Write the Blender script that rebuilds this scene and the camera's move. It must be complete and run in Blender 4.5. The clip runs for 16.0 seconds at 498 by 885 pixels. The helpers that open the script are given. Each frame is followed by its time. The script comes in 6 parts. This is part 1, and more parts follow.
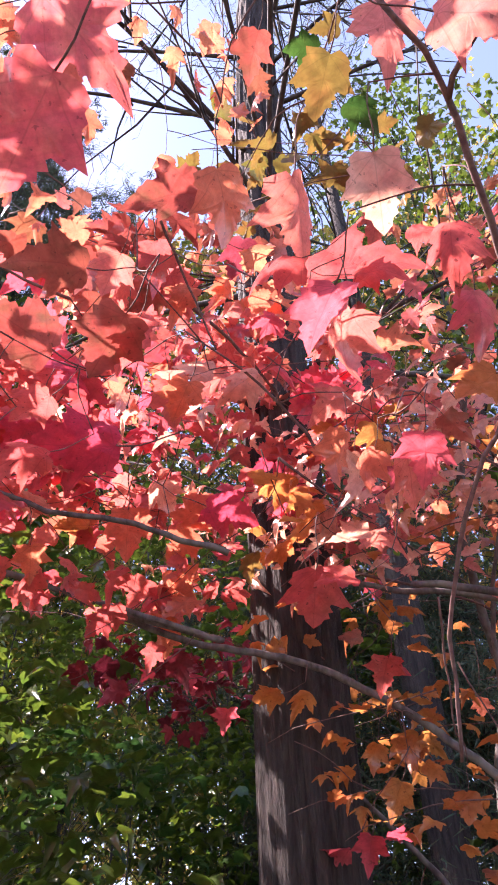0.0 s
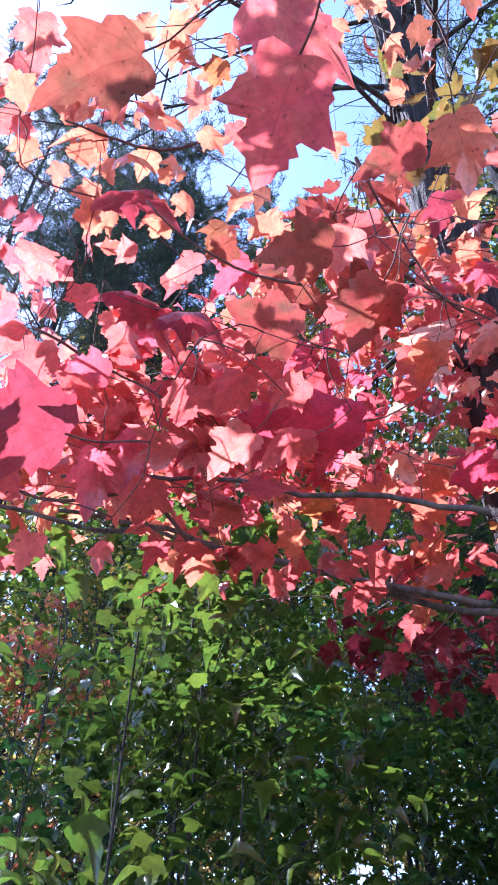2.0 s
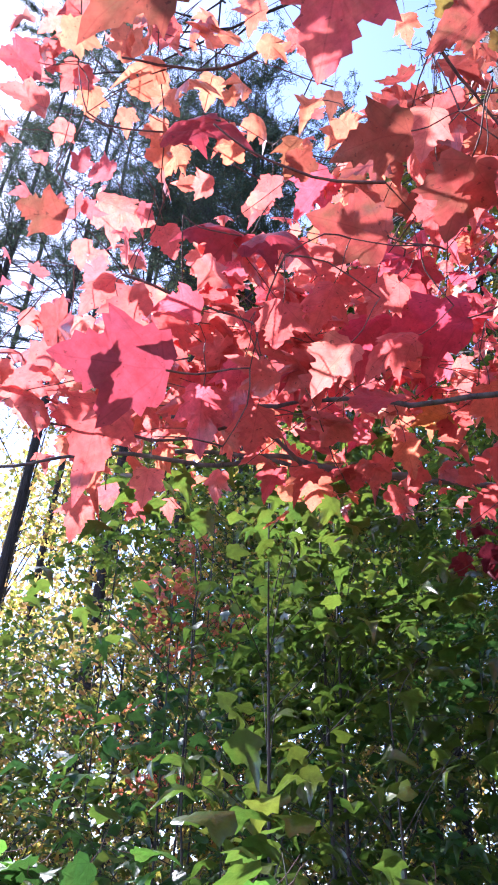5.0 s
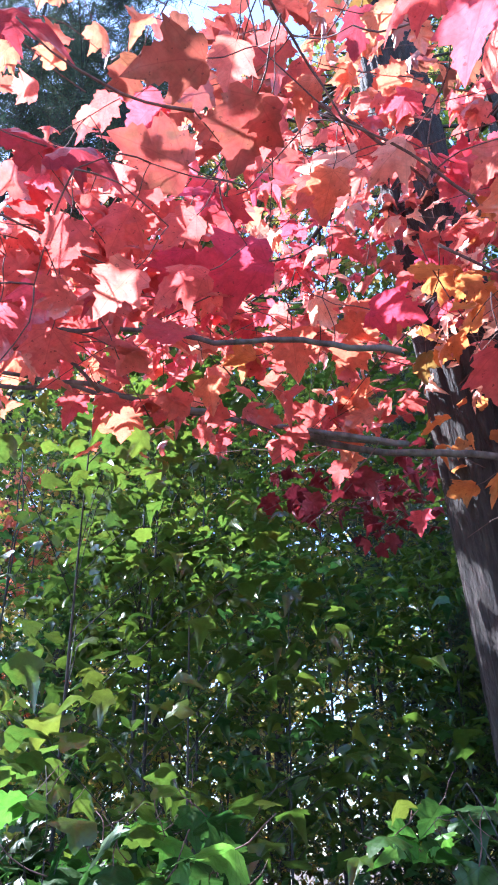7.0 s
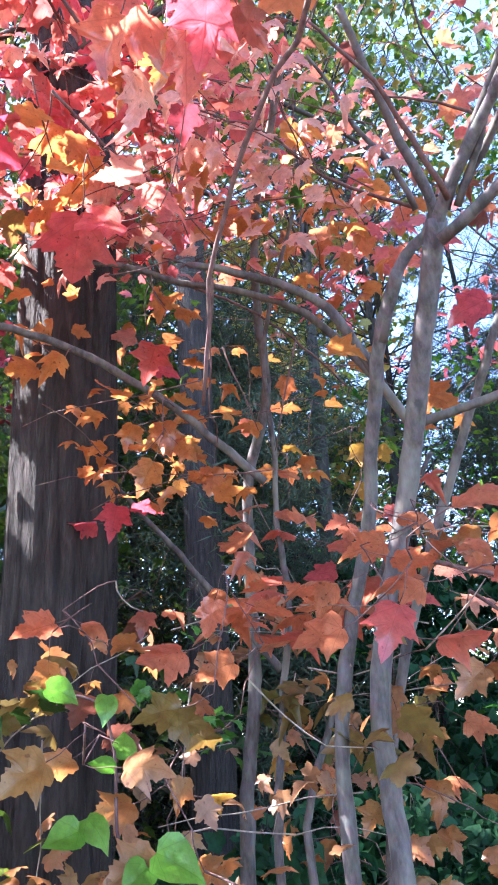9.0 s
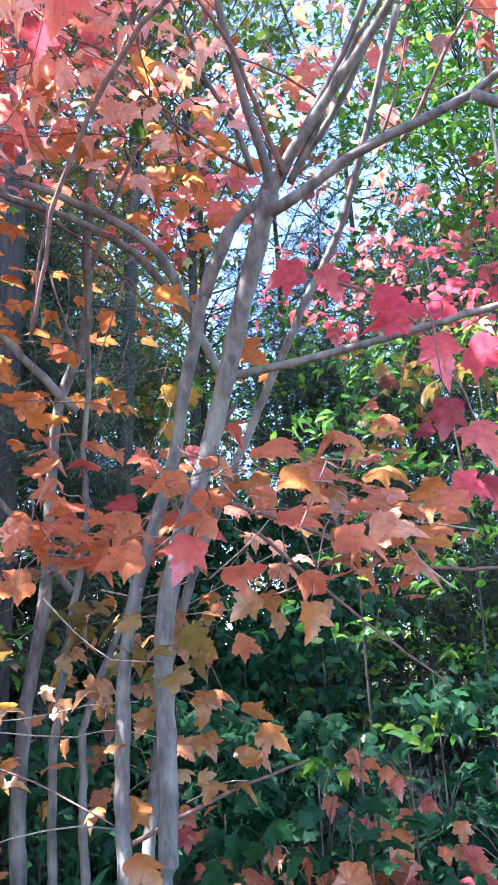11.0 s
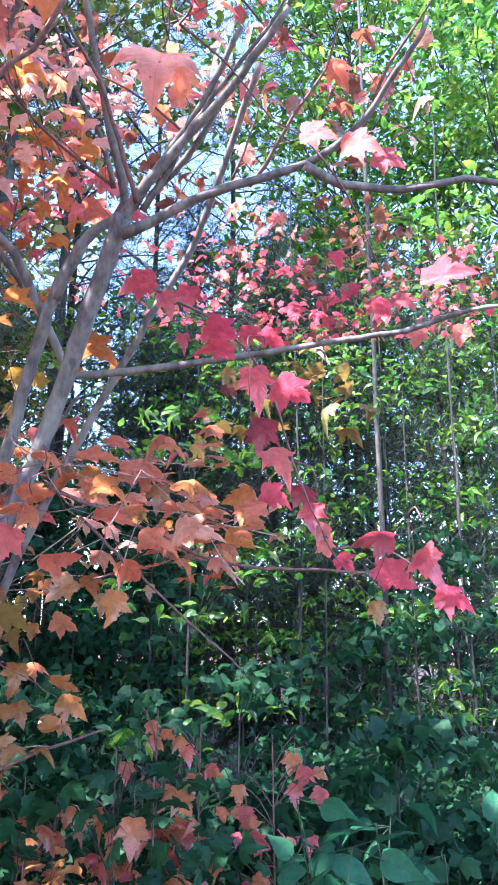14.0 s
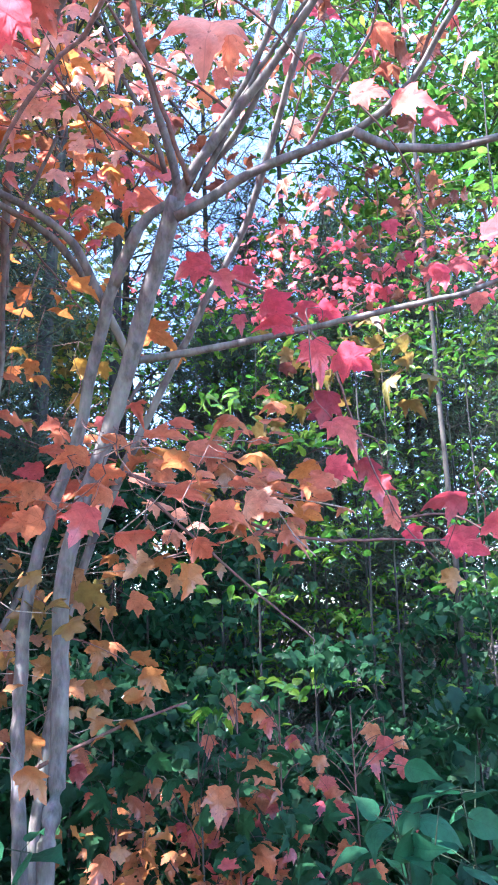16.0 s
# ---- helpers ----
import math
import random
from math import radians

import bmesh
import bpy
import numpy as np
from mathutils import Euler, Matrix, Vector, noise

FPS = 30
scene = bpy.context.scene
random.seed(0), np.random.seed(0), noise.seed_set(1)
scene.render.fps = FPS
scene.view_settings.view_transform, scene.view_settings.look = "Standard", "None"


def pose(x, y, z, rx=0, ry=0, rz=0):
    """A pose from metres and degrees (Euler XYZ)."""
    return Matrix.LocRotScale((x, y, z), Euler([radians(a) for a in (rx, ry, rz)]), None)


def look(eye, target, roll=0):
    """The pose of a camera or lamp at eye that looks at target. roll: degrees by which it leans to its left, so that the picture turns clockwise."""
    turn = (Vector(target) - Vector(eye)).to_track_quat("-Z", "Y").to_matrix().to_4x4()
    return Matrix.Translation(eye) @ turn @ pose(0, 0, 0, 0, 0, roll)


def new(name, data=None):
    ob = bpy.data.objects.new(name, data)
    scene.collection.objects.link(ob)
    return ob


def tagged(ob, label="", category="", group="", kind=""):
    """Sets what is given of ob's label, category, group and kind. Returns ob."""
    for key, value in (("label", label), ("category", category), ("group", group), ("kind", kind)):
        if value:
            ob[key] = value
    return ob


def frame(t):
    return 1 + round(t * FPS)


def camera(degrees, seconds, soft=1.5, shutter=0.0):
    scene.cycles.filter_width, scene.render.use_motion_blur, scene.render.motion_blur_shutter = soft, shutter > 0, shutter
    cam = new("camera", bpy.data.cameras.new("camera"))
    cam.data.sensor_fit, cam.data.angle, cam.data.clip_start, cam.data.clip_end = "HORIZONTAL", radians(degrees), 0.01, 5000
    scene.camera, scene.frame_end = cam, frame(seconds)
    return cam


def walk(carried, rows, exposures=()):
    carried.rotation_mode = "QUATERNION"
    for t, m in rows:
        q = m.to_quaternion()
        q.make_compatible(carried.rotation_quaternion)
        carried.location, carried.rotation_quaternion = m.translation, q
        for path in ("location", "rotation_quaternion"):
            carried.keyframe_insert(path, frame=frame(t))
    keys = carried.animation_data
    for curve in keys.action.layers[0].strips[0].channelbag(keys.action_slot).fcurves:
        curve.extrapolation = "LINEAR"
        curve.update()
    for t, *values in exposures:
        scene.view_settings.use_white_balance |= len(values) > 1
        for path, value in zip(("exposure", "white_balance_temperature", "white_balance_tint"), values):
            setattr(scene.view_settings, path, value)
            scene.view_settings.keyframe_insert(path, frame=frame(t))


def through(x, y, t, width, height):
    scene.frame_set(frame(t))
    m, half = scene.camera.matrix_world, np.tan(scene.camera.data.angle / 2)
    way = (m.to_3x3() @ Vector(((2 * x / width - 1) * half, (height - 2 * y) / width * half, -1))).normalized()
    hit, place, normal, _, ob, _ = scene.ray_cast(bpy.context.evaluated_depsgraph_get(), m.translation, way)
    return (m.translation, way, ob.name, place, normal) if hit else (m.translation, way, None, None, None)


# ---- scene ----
cam = camera(39.1, 16.0, soft=1.9)
PATH = [
    (0, (0.055, 0.373, 1.443), (0.062, 1.857, 2.784), -0.6),
    (0.5, (0.023, 0.392, 1.438), (-0.124, 1.869, 2.778), 1.0),
    (1, (0.002, 0.379, 1.442), (-0.263, 1.851, 2.77), 1.5),
    (1.5, (-0.04, 0.383, 1.429), (-0.421, 1.842, 2.743), 1.6),
    (2, (-0.084, 0.363, 1.421), (-0.551, 1.805, 2.727), 2.4),
    (2.5, (-0.135, 0.362, 1.4), (-0.719, 1.785, 2.678), 4.6),
    (3, (-0.152, 0.376, 1.393), (-0.82, 1.748, 2.685), 5.7),
    (3.2, (-0.153, 0.374, 1.391), (-0.845, 1.747, 2.67), 5.5),
    (5.3, (-0.078, 0.386, 1.409), (-0.882, 1.846, 2.515), 1.2),
    (5.5, (-0.078, 0.384, 1.405), (-0.822, 1.898, 2.48), 0.1),
    (6, (-0.056, 0.407, 1.387), (-0.716, 1.986, 2.423), -1.0),
    (6.5, (-0.022, 0.427, 1.389), (-0.595, 2.05, 2.407), -1.5),
    (7, (0.018, 0.428, 1.383), (-0.438, 2.089, 2.4), -1.5),
    (7.5, (0.086, 0.454, 1.35), (-0.147, 2.17, 2.351), -2.5),
    (8, (0.13, 0.504, 1.335), (0.172, 2.278, 2.259), -2.8),
    (8.5, (0.154, 0.532, 1.334), (0.505, 2.305, 2.19), -3.4),
    (9, (0.143, 0.555, 1.331), (0.706, 2.298, 2.132), -3.5),
    (9.5, (0.159, 0.555, 1.358), (0.852, 2.318, 2.0), -2.7),
    (9.7, (0.14, 0.574, 1.332), (0.918, 2.295, 1.99), -3.0),
    (11.8, (0.077, 0.408, 1.315), (1.24, 1.933, 1.88), -0.6),
    (12, (0.07, 0.391, 1.315), (1.242, 1.911, 1.877), 0.5),
    (12.5, (0.041, 0.352, 1.313), (1.299, 1.826, 1.81), 1.4),
    (13, (0.035, 0.332, 1.319), (1.322, 1.777, 1.823), 0.3),
    (13.5, (0.034, 0.32, 1.324), (1.375, 1.706, 1.855), 0.3),
    (14, (0.041, 0.319, 1.325), (1.437, 1.649, 1.855), 0.4),
    (14.5, (0.039, 0.318, 1.313), (1.408, 1.693, 1.798), -0.3),
    (15, (0.047, 0.313, 1.304), (1.416, 1.701, 1.751), 0.3),
    (15.5, (0.036, 0.315, 1.302), (1.366, 1.732, 1.776), 0.1),
    (16, (0.03, 0.322, 1.298), (1.311, 1.777, 1.792), -1.4),
]
EXPOSURES = [(0.0, 2.26, 6750, 39), (1.0, 2.3, 5400, 30), (2.0, 2.18, 5200, 27), (3.0, 2.12, 5100, 28), (5.5, 2.22, 5600, 28), (6.5, 2.66, 5200, 21), (7.0, 2.62, 5250, 18), (8.0, 3.06, 5300, 19), (8.5, 3.16, 5600, 19), (9.5, 3.28, 5750, 17), (12.5, 3.38, 5500, 12), (14.0, 3.26, 5500, 20), (16.0, 3.34, 5500, 17)]
walk(cam, [(t, look(eye, target, roll)) for t, eye, target, roll in PATH], EXPOSURES)

# ---- sky and sun: late morning, the sun high behind the canopy ----
SUN_AZ, SUN_EL = 76.0, 50.0
world = bpy.data.worlds.new("sky")
world.use_nodes = True
scene.world = world
wn = world.node_tree.nodes
sky = wn.new("ShaderNodeTexSky")
sky.sky_type, sky.sun_disc = "NISHITA", False
sky.dust_density, sky.air_density = 0.5, 1.0
sky.sun_elevation, sky.sun_rotation = radians(SUN_EL), radians(-SUN_AZ)
world.node_tree.links.new(sky.outputs["Color"], wn["Background"].inputs["Color"])
wn["Background"].inputs["Strength"].default_value = 0.115
sun_data = bpy.data.lights.new("sun", "SUN")
sun_data.energy, sun_data.angle, sun_data.color = 5.0, radians(0.53), (1.0, 0.95, 0.86)
sun = new("sun", sun_data)
to_sun = Vector((-math.sin(radians(SUN_AZ)) * math.cos(radians(SUN_EL)), math.cos(radians(SUN_AZ)) * math.cos(radians(SUN_EL)), math.sin(radians(SUN_EL))))
sun.matrix_world = look(to_sun * 60, (0, 0, 0))


# ---- materials ----
def blank(name):
    m = bpy.data.materials.new(name)
    m.use_nodes = True
    m.node_tree.nodes.clear()
    return m, m.node_tree.nodes, m.node_tree.links


def ramp(nodes, stops, mode="LINEAR"):
    r = nodes.new("ShaderNodeValToRGB")
    r.color_ramp.interpolation = mode
    e = r.color_ramp.elements
    while len(e) < len(stops):
        e.new(0.5)
    for el, (at, c) in zip(e, stops):
        el.position, el.color = at, (*c, 1) if len(c) == 3 else c
    return r


def mixed(nodes, links, kind, fac, a, b):
    """A colour mix node; fac, a and b are sockets or values."""
    n = nodes.new("ShaderNodeMix")
    n.data_type, n.blend_type = "RGBA", kind
    for i, v in ((0, fac), (6, a), (7, b)):
        if isinstance(v, bpy.types.NodeSocket):
            links.new(v, n.inputs[i])
        else:
            n.inputs[i].default_value = v if i == 0 else (*v, 1)
    return n.outputs[2]


def calc(nodes, links, op, a, b=0.0, clamp=False):
    n = nodes.new("ShaderNodeMath")
    n.operation, n.use_clamp = op, clamp
    for i, v in ((0, a), (1, b)):
        if isinstance(v, bpy.types.NodeSocket):
            links.new(v, n.inputs[i])
        else:
            n.inputs[i].default_value = v
    return n.outputs[0]


def noise_tex(nodes, links, vec, scale, detail=3.0, rough=0.55):
    n = nodes.new("ShaderNodeTexNoise")
    n.inputs["Scale"].default_value, n.inputs["Detail"].default_value, n.inputs["Roughness"].default_value = scale, detail, rough
    if vec:
        links.new(vec, n.inputs["Vector"])
    return n


def leaf_mat(name, colours, blotch=(0.3, 0.12, 0.05), blotchy=0.35, single=False, through=0.5, gloss=0.45, spots=0.0, coat=0.15, spec=0.8):
    """A thin leaf that lets light through. colours: the range over the leaves; single: one leaf an object, with veins."""
    m, nodes, links = blank(name)
    if single:
        info = nodes.new("ShaderNodeObjectInfo")
        rnd = info.outputs["Random"]
    else:
        info = nodes.new("ShaderNodeNewGeometry")
        rnd = info.outputs["Random Per Island"]
    base = ramp(nodes, [(i / (len(colours) - 1), c) for i, c in enumerate(colours)])
    links.new(rnd, base.inputs[0])
    geo = nodes.new("ShaderNodeNewGeometry")
    big = noise_tex(nodes, links, geo.outputs["Position"], 26.0, 3.0)
    patch = ramp(nodes, [(0.45, (0, 0, 0)), (0.72, (1, 1, 1))])
    links.new(big.outputs["Fac"], patch.inputs[0])
    col = mixed(nodes, links, "MIX", calc(nodes, links, "MULTIPLY", patch.outputs[0], blotchy), base.outputs[0], blotch)
    mid = noise_tex(nodes, links, geo.outputs["Position"], 55.0, 5.0, 0.7)
    fade = ramp(nodes, [(0.36, (0.62, 0.58, 0.58)), (0.62, (1, 1, 1))])
    links.new(mid.outputs["Fac"], fade.inputs[0])
    col = mixed(nodes, links, "MULTIPLY", 0.75, col, fade.outputs[0])
    if single:
        tc = nodes.new("ShaderNodeUVMap")
        sep = nodes.new("ShaderNodeSeparateXYZ")
        links.new(tc.outputs[0], sep.inputs[0])
        u = calc(nodes, links, "ABSOLUTE", calc(nodes, links, "SUBTRACT", sep.outputs[0], 0.5))
        v = calc(nodes, links, "SUBTRACT", sep.outputs[1], 0.08)
        near = u
        for dx, dy in ((0.73, 0.68), (0.97, 0.22)):
            d = calc(nodes, links, "ABSOLUTE", calc(nodes, links, "SUBTRACT", calc(nodes, links, "MULTIPLY", u, dy), calc(nodes, links, "MULTIPLY", v, dx)))
            near = calc(nodes, links, "MINIMUM", near, d)
        side = nodes.new("ShaderNodeTexWave")
        side.wave_type, side.bands_direction = "BANDS", "DIAGONAL"
        side.inputs["Scale"].default_value, side.inputs["Distortion"].default_value = 7.0, 1.5
        links.new(tc.outputs[0], side.inputs["Vector"])
        vein = calc(nodes, links, "SUBTRACT", 1.0, calc(nodes, links, "DIVIDE", near, 0.012, True), True)
        fine = calc(nodes, links, "MULTIPLY", calc(nodes, links, "POWER", side.outputs["Fac"], 12.0), 0.25)
        vein = calc(nodes, links, "MULTIPLY", calc(nodes, links, "MAXIMUM", vein, fine), 0.5)
        col = mixed(nodes, links, "MIX", vein, col, tuple(c * 0.5 for c in colours[0]))
    if spots:
        sp = noise_tex(nodes, links, geo.outputs["Position"], 120.0, 2.0)
        dot = ramp(nodes, [(0.665, (0, 0, 0)), (0.70, (1, 1, 1))])
        links.new(sp.outputs["Fac"], dot.inputs[0])
        col = mixed(nodes, links, "MIX", calc(nodes, links, "MULTIPLY", dot.outputs[0], spots), col, (0.07, 0.02, 0.02))
    pr = nodes.new("ShaderNodeBsdfPrincipled")
    links.new(col, pr.inputs["Base Color"])
    pr.inputs["Coat Weight"].default_value, pr.inputs["Coat Roughness"].default_value = coat, 0.15
    pr.inputs["Roughness"].default_value, pr.inputs["Specular IOR Level"].default_value = gloss, spec
    bump = nodes.new("ShaderNodeBump")
    bump.inputs["Strength"].default_value, bump.inputs["Distance"].default_value = 0.35, 0.004
    fineness = noise_tex(nodes, links, geo.outputs["Position"], 120.0, 2.0)
    links.new(fineness.outputs["Fac"], bump.inputs["Height"])
    links.new(bump.outputs[0], pr.inputs["Normal"])
    tr = nodes.new("ShaderNodeBsdfTranslucent")
    links.new(col, tr.inputs["Color"])
    mix = nodes.new("ShaderNodeMixShader")
    mix.inputs[0].default_value = through
    links.new(pr.outputs[0], mix.inputs[1])
    links.new(tr.outputs[0], mix.inputs[2])
    out = nodes.new("ShaderNodeOutputMaterial")
    links.new(mix.outputs[0], out.inputs[0])
    return m


def bark_mat(name, dark, light, scale=(14, 14, 2.2), bump=0.6, dist=0.012, moss=None):
    m, nodes, links = blank(name)
    geo = nodes.new("ShaderNodeNewGeometry")
    mp = nodes.new("ShaderNodeMapping")
    mp.inputs["Scale"].default_value = scale
    links.new(geo.outputs["Position"], mp.inputs["Vector"])
    n1 = noise_tex(nodes, links, mp.outputs[0], 1.6, 6.0, 0.65)
    n2 = noise_tex(nodes, links, geo.outputs["Position"], 60.0, 3.0)
    r = ramp(nodes, [(0.38, dark), (0.62, light)])
    links.new(n1.outputs["Fac"], r.inputs[0])
    col = mixed(nodes, links, "OVERLAY", 0.35, r.outputs[0], (0.5, 0.5, 0.5))
    col = mixed(nodes, links, "MULTIPLY", 0.5, col, n2.outputs["Color"])
    if moss:
        n3 = noise_tex(nodes, links, geo.outputs["Position"], 5.0, 4.0)
        rr = ramp(nodes, [(0.55, (0, 0, 0)), (0.7, (1, 1, 1))])
        links.new(n3.outputs["Fac"], rr.inputs[0])
        col = mixed(nodes, links, "MIX", calc(nodes, links, "MULTIPLY", rr.outputs[0], 0.6), col, moss)
    pr = nodes.new("ShaderNodeBsdfPrincipled")
    links.new(col, pr.inputs["Base Color"])
    pr.inputs["Roughness"].default_value = 0.85
    b = nodes.new("ShaderNodeBump")
    b.inputs["Strength"].default_value, b.inputs["Distance"].default_value = bump, dist
    links.new(n1.outputs["Fac"], b.inputs["Height"])
    links.new(b.outputs[0], pr.inputs["Normal"])
    out = nodes.new("ShaderNodeOutputMaterial")
    links.new(pr.outputs[0], out.inputs[0])
    return m


def hue(name, *colours, **kw):
    """The same autumn colour for single leaves and for joined foliage."""
    return {"one": leaf_mat(name + "_leaf", colours, single=True, **kw), "many": leaf_mat(name + "_foliage", colours, **kw)}


RED = hue("red", (0.64, 0.11, 0.10), (0.72, 0.16, 0.13), (0.56, 0.07, 0.09), blotch=(0.46, 0.13, 0.07), spots=0.7, gloss=0.28, coat=0.8, through=0.62)
PINK = hue("pink", (0.74, 0.16, 0.13), (0.78, 0.22, 0.17), (0.70, 0.12, 0.13), blotch=(0.72, 0.34, 0.17), spots=0.5, gloss=0.28, coat=1.0, through=0.62)
# pale tone for brightly lit leaves: the sunlight is put into the base colour
SUNLIT_CREAM = hue("sunlit_cream", (0.80, 0.38, 0.24), (0.84, 0.46, 0.32), (0.80, 0.32, 0.22), blotch=(0.72, 0.20, 0.14), blotchy=0.5, spots=0.5, gloss=0.28, coat=1.0, through=0.62)
ORANGE = hue("orange", (0.62, 0.23, 0.06), (0.66, 0.28, 0.07), (0.57, 0.17, 0.06), blotch=(0.60, 0.15, 0.08), spots=0.5, gloss=0.28, coat=1.0, through=0.62)
PEACH = hue("peach", (0.74, 0.20, 0.11), (0.78, 0.26, 0.13), (0.70, 0.15, 0.10), blotch=(0.66, 0.15, 0.10), spots=0.5, gloss=0.28, coat=1.0, through=0.62)
RUST = hue("rust", (0.26, 0.08, 0.05), (0.34, 0.13, 0.06), (0.19, 0.065, 0.055), blotch=(0.15, 0.06, 0.04))
MOTTLED = hue("mottled", (0.48, 0.10, 0.08), (0.42, 0.11, 0.07), (0.52, 0.10, 0.09), blotch=(0.22, 0.11, 0.06), blotchy=0.85, spots=0.6, through=0.36)
OLIVE = hue("olive", (0.20, 0.15, 0.035), (0.25, 0.16, 0.04), (0.15, 0.15, 0.03), blotch=(0.30, 0.10, 0.04))
GREEN = hue("green", (0.028, 0.085, 0.016), (0.045, 0.12, 0.02), (0.022, 0.07, 0.014), blotch=(0.07, 0.10, 0.02), coat=0.1, spec=0.4)
LIME = hue("lime", (0.11, 0.31, 0.03), (0.15, 0.37, 0.045), (0.09, 0.26, 0.03), blotch=(0.25, 0.38, 0.08))
CRIMSON = hue("crimson", (0.74, 0.10, 0.13), (0.80, 0.14, 0.16), (0.66, 0.07, 0.12), blotch=(0.52, 0.07, 0.08), spots=0.5, gloss=0.28, coat=0.8, through=0.62)
PURPLE = hue("purple", (0.36, 0.05, 0.07), (0.44, 0.06, 0.075), (0.27, 0.045, 0.07), blotch=(0.24, 0.06, 0.09), blotchy=0.6, spots=0.5)
# crimson leaves low in the mass, their shade put into a darker base colour
SHADED_WINE = hue("shaded_wine", (0.24, 0.028, 0.042), (0.32, 0.036, 0.048), (0.17, 0.022, 0.038), blotch=(0.07, 0.015, 0.02), through=0.22, gloss=0.5, coat=0.0, spec=0.3)
SALMON = hue("salmon", (0.70, 0.22, 0.10), (0.74, 0.27, 0.12), (0.66, 0.23, 0.13), (0.72, 0.18, 0.12), blotch=(0.52, 0.24, 0.12), blotchy=0.5, spots=0.5, gloss=0.30, coat=1.0, through=0.62)
COPPER = hue("copper", (0.48, 0.19, 0.06), (0.43, 0.16, 0.055), (0.36, 0.20, 0.055), (0.50, 0.16, 0.06), blotch=(0.34, 0.22, 0.08), blotchy=0.6, spots=0.5, through=0.5)
TAN = hue("tan", (0.40, 0.21, 0.10), (0.46, 0.24, 0.12), (0.34, 0.16, 0.08), blotch=(0.30, 0.17, 0.08), blotchy=0.6, spots=0.5)
YELLOW = hue("yellow", (0.50, 0.28, 0.04), (0.55, 0.32, 0.06), (0.46, 0.25, 0.04), blotch=(0.40, 0.20, 0.04))
ROSE = hue("rose", (0.66, 0.13, 0.13), (0.72, 0.19, 0.17), (0.62, 0.11, 0.14), blotch=(0.50, 0.12, 0.10), spots=0.4, gloss=0.28, coat=1.0, through=0.62)
DARK_GREEN = leaf_mat("shade_green", [(0.034, 0.105, 0.024), (0.06, 0.15, 0.026), (0.028, 0.09, 0.022)], blotch=(0.05, 0.09, 0.015), gloss=0.32, through=0.5, coat=0.6, spec=0.6)
MID_GREEN = leaf_mat("forest_green", [(0.045, 0.105, 0.014), (0.085, 0.16, 0.018), (0.05, 0.11, 0.014), (0.16, 0.20, 0.024)], blotch=(0.13, 0.16, 0.02), gloss=0.28, through=0.54, coat=1.0, spec=0.9)
TURNING = leaf_mat("turning_green", [(0.11, 0.21, 0.03), (0.24, 0.30, 0.04), (0.46, 0.38, 0.06), (0.50, 0.28, 0.07), (0.12, 0.22, 0.03)], blotch=(0.34, 0.25, 0.05), through=0.6)
BEECH = leaf_mat("beech_green", [(0.055, 0.22, 0.03), (0.11, 0.31, 0.04), (0.24, 0.38, 0.045), (0.035, 0.14, 0.026)], blotch=(0.16, 0.22, 0.03), gloss=0.26, through=0.58, coat=1.0, spec=0.9)
UNDERSTORY = leaf_mat("understory_green", [(0.07, 0.145, 0.018), (0.13, 0.20, 0.022), (0.06, 0.135, 0.02), (0.11, 0.17, 0.018)], blotch=(0.15, 0.17, 0.02), gloss=0.3, through=0.6, coat=1.0, spec=0.9)
GOLDEN = leaf_mat("golden_green", [(0.32, 0.38, 0.06), (0.52, 0.44, 0.08), (0.64, 0.38, 0.12), (0.28, 0.38, 0.06), (0.66, 0.32, 0.14)], blotch=(0.44, 0.36, 0.08), through=0.6)
TEAL = leaf_mat("teal_green", [(0.014, 0.068, 0.03), (0.027, 0.105, 0.038), (0.010, 0.048, 0.026), (0.02, 0.075, 0.022)], blotch=(0.03, 0.08, 0.025), gloss=0.6, through=0.4, coat=0.0, spec=0.25)
COOL_GREEN = leaf_mat("cool_green_leaf", [(0.018, 0.098, 0.047), (0.028, 0.125, 0.056), (0.014, 0.076, 0.038)], blotch=(0.02, 0.07, 0.025), single=True, gloss=0.6, through=0.35, coat=0.0, spec=0.25)
BEECH_LEAF = leaf_mat("beech_leaf", [(0.055, 0.22, 0.03), (0.11, 0.31, 0.04), (0.24, 0.38, 0.045), (0.035, 0.14, 0.026)], blotch=(0.16, 0.22, 0.03), single=True, gloss=0.26, through=0.58, coat=1.0, spec=0.9)
NEEDLES = leaf_mat("needles", [(0.05, 0.10, 0.06), (0.07, 0.12, 0.075), (0.055, 0.10, 0.065)], through=0.4, gloss=0.8, coat=0.0, spec=0.3)
PINE_BARK = bark_mat("pine_bark", (0.016, 0.011, 0.009), (0.062, 0.046, 0.038), (34, 34, 4.5), 1.0, 0.03)
MAPLE_BARK = bark_mat("maple_bark", (0.07, 0.06, 0.055), (0.185, 0.165, 0.152), (30, 30, 9), 0.35, 0.004, (0.22, 0.22, 0.17))
TWIG = bark_mat("twig_bark", (0.10, 0.05, 0.045), (0.20, 0.11, 0.09), (60, 60, 30), 0.3, 0.002)
PALE_TWIG = bark_mat("pale_twig", (0.22, 0.17, 0.13), (0.42, 0.35, 0.28), (60, 60, 30), 0.3, 0.002)
GREY_BARK = bark_mat("grey_bark", (0.022, 0.019, 0.017), (0.075, 0.066, 0.058), (16, 16, 4), 0.5, 0.01, (0.07, 0.085, 0.045))
GREEN_STEM = bark_mat("green_stem", (0.012, 0.028, 0.012), (0.03, 0.055, 0.022), (60, 60, 30), 0.3, 0.002)
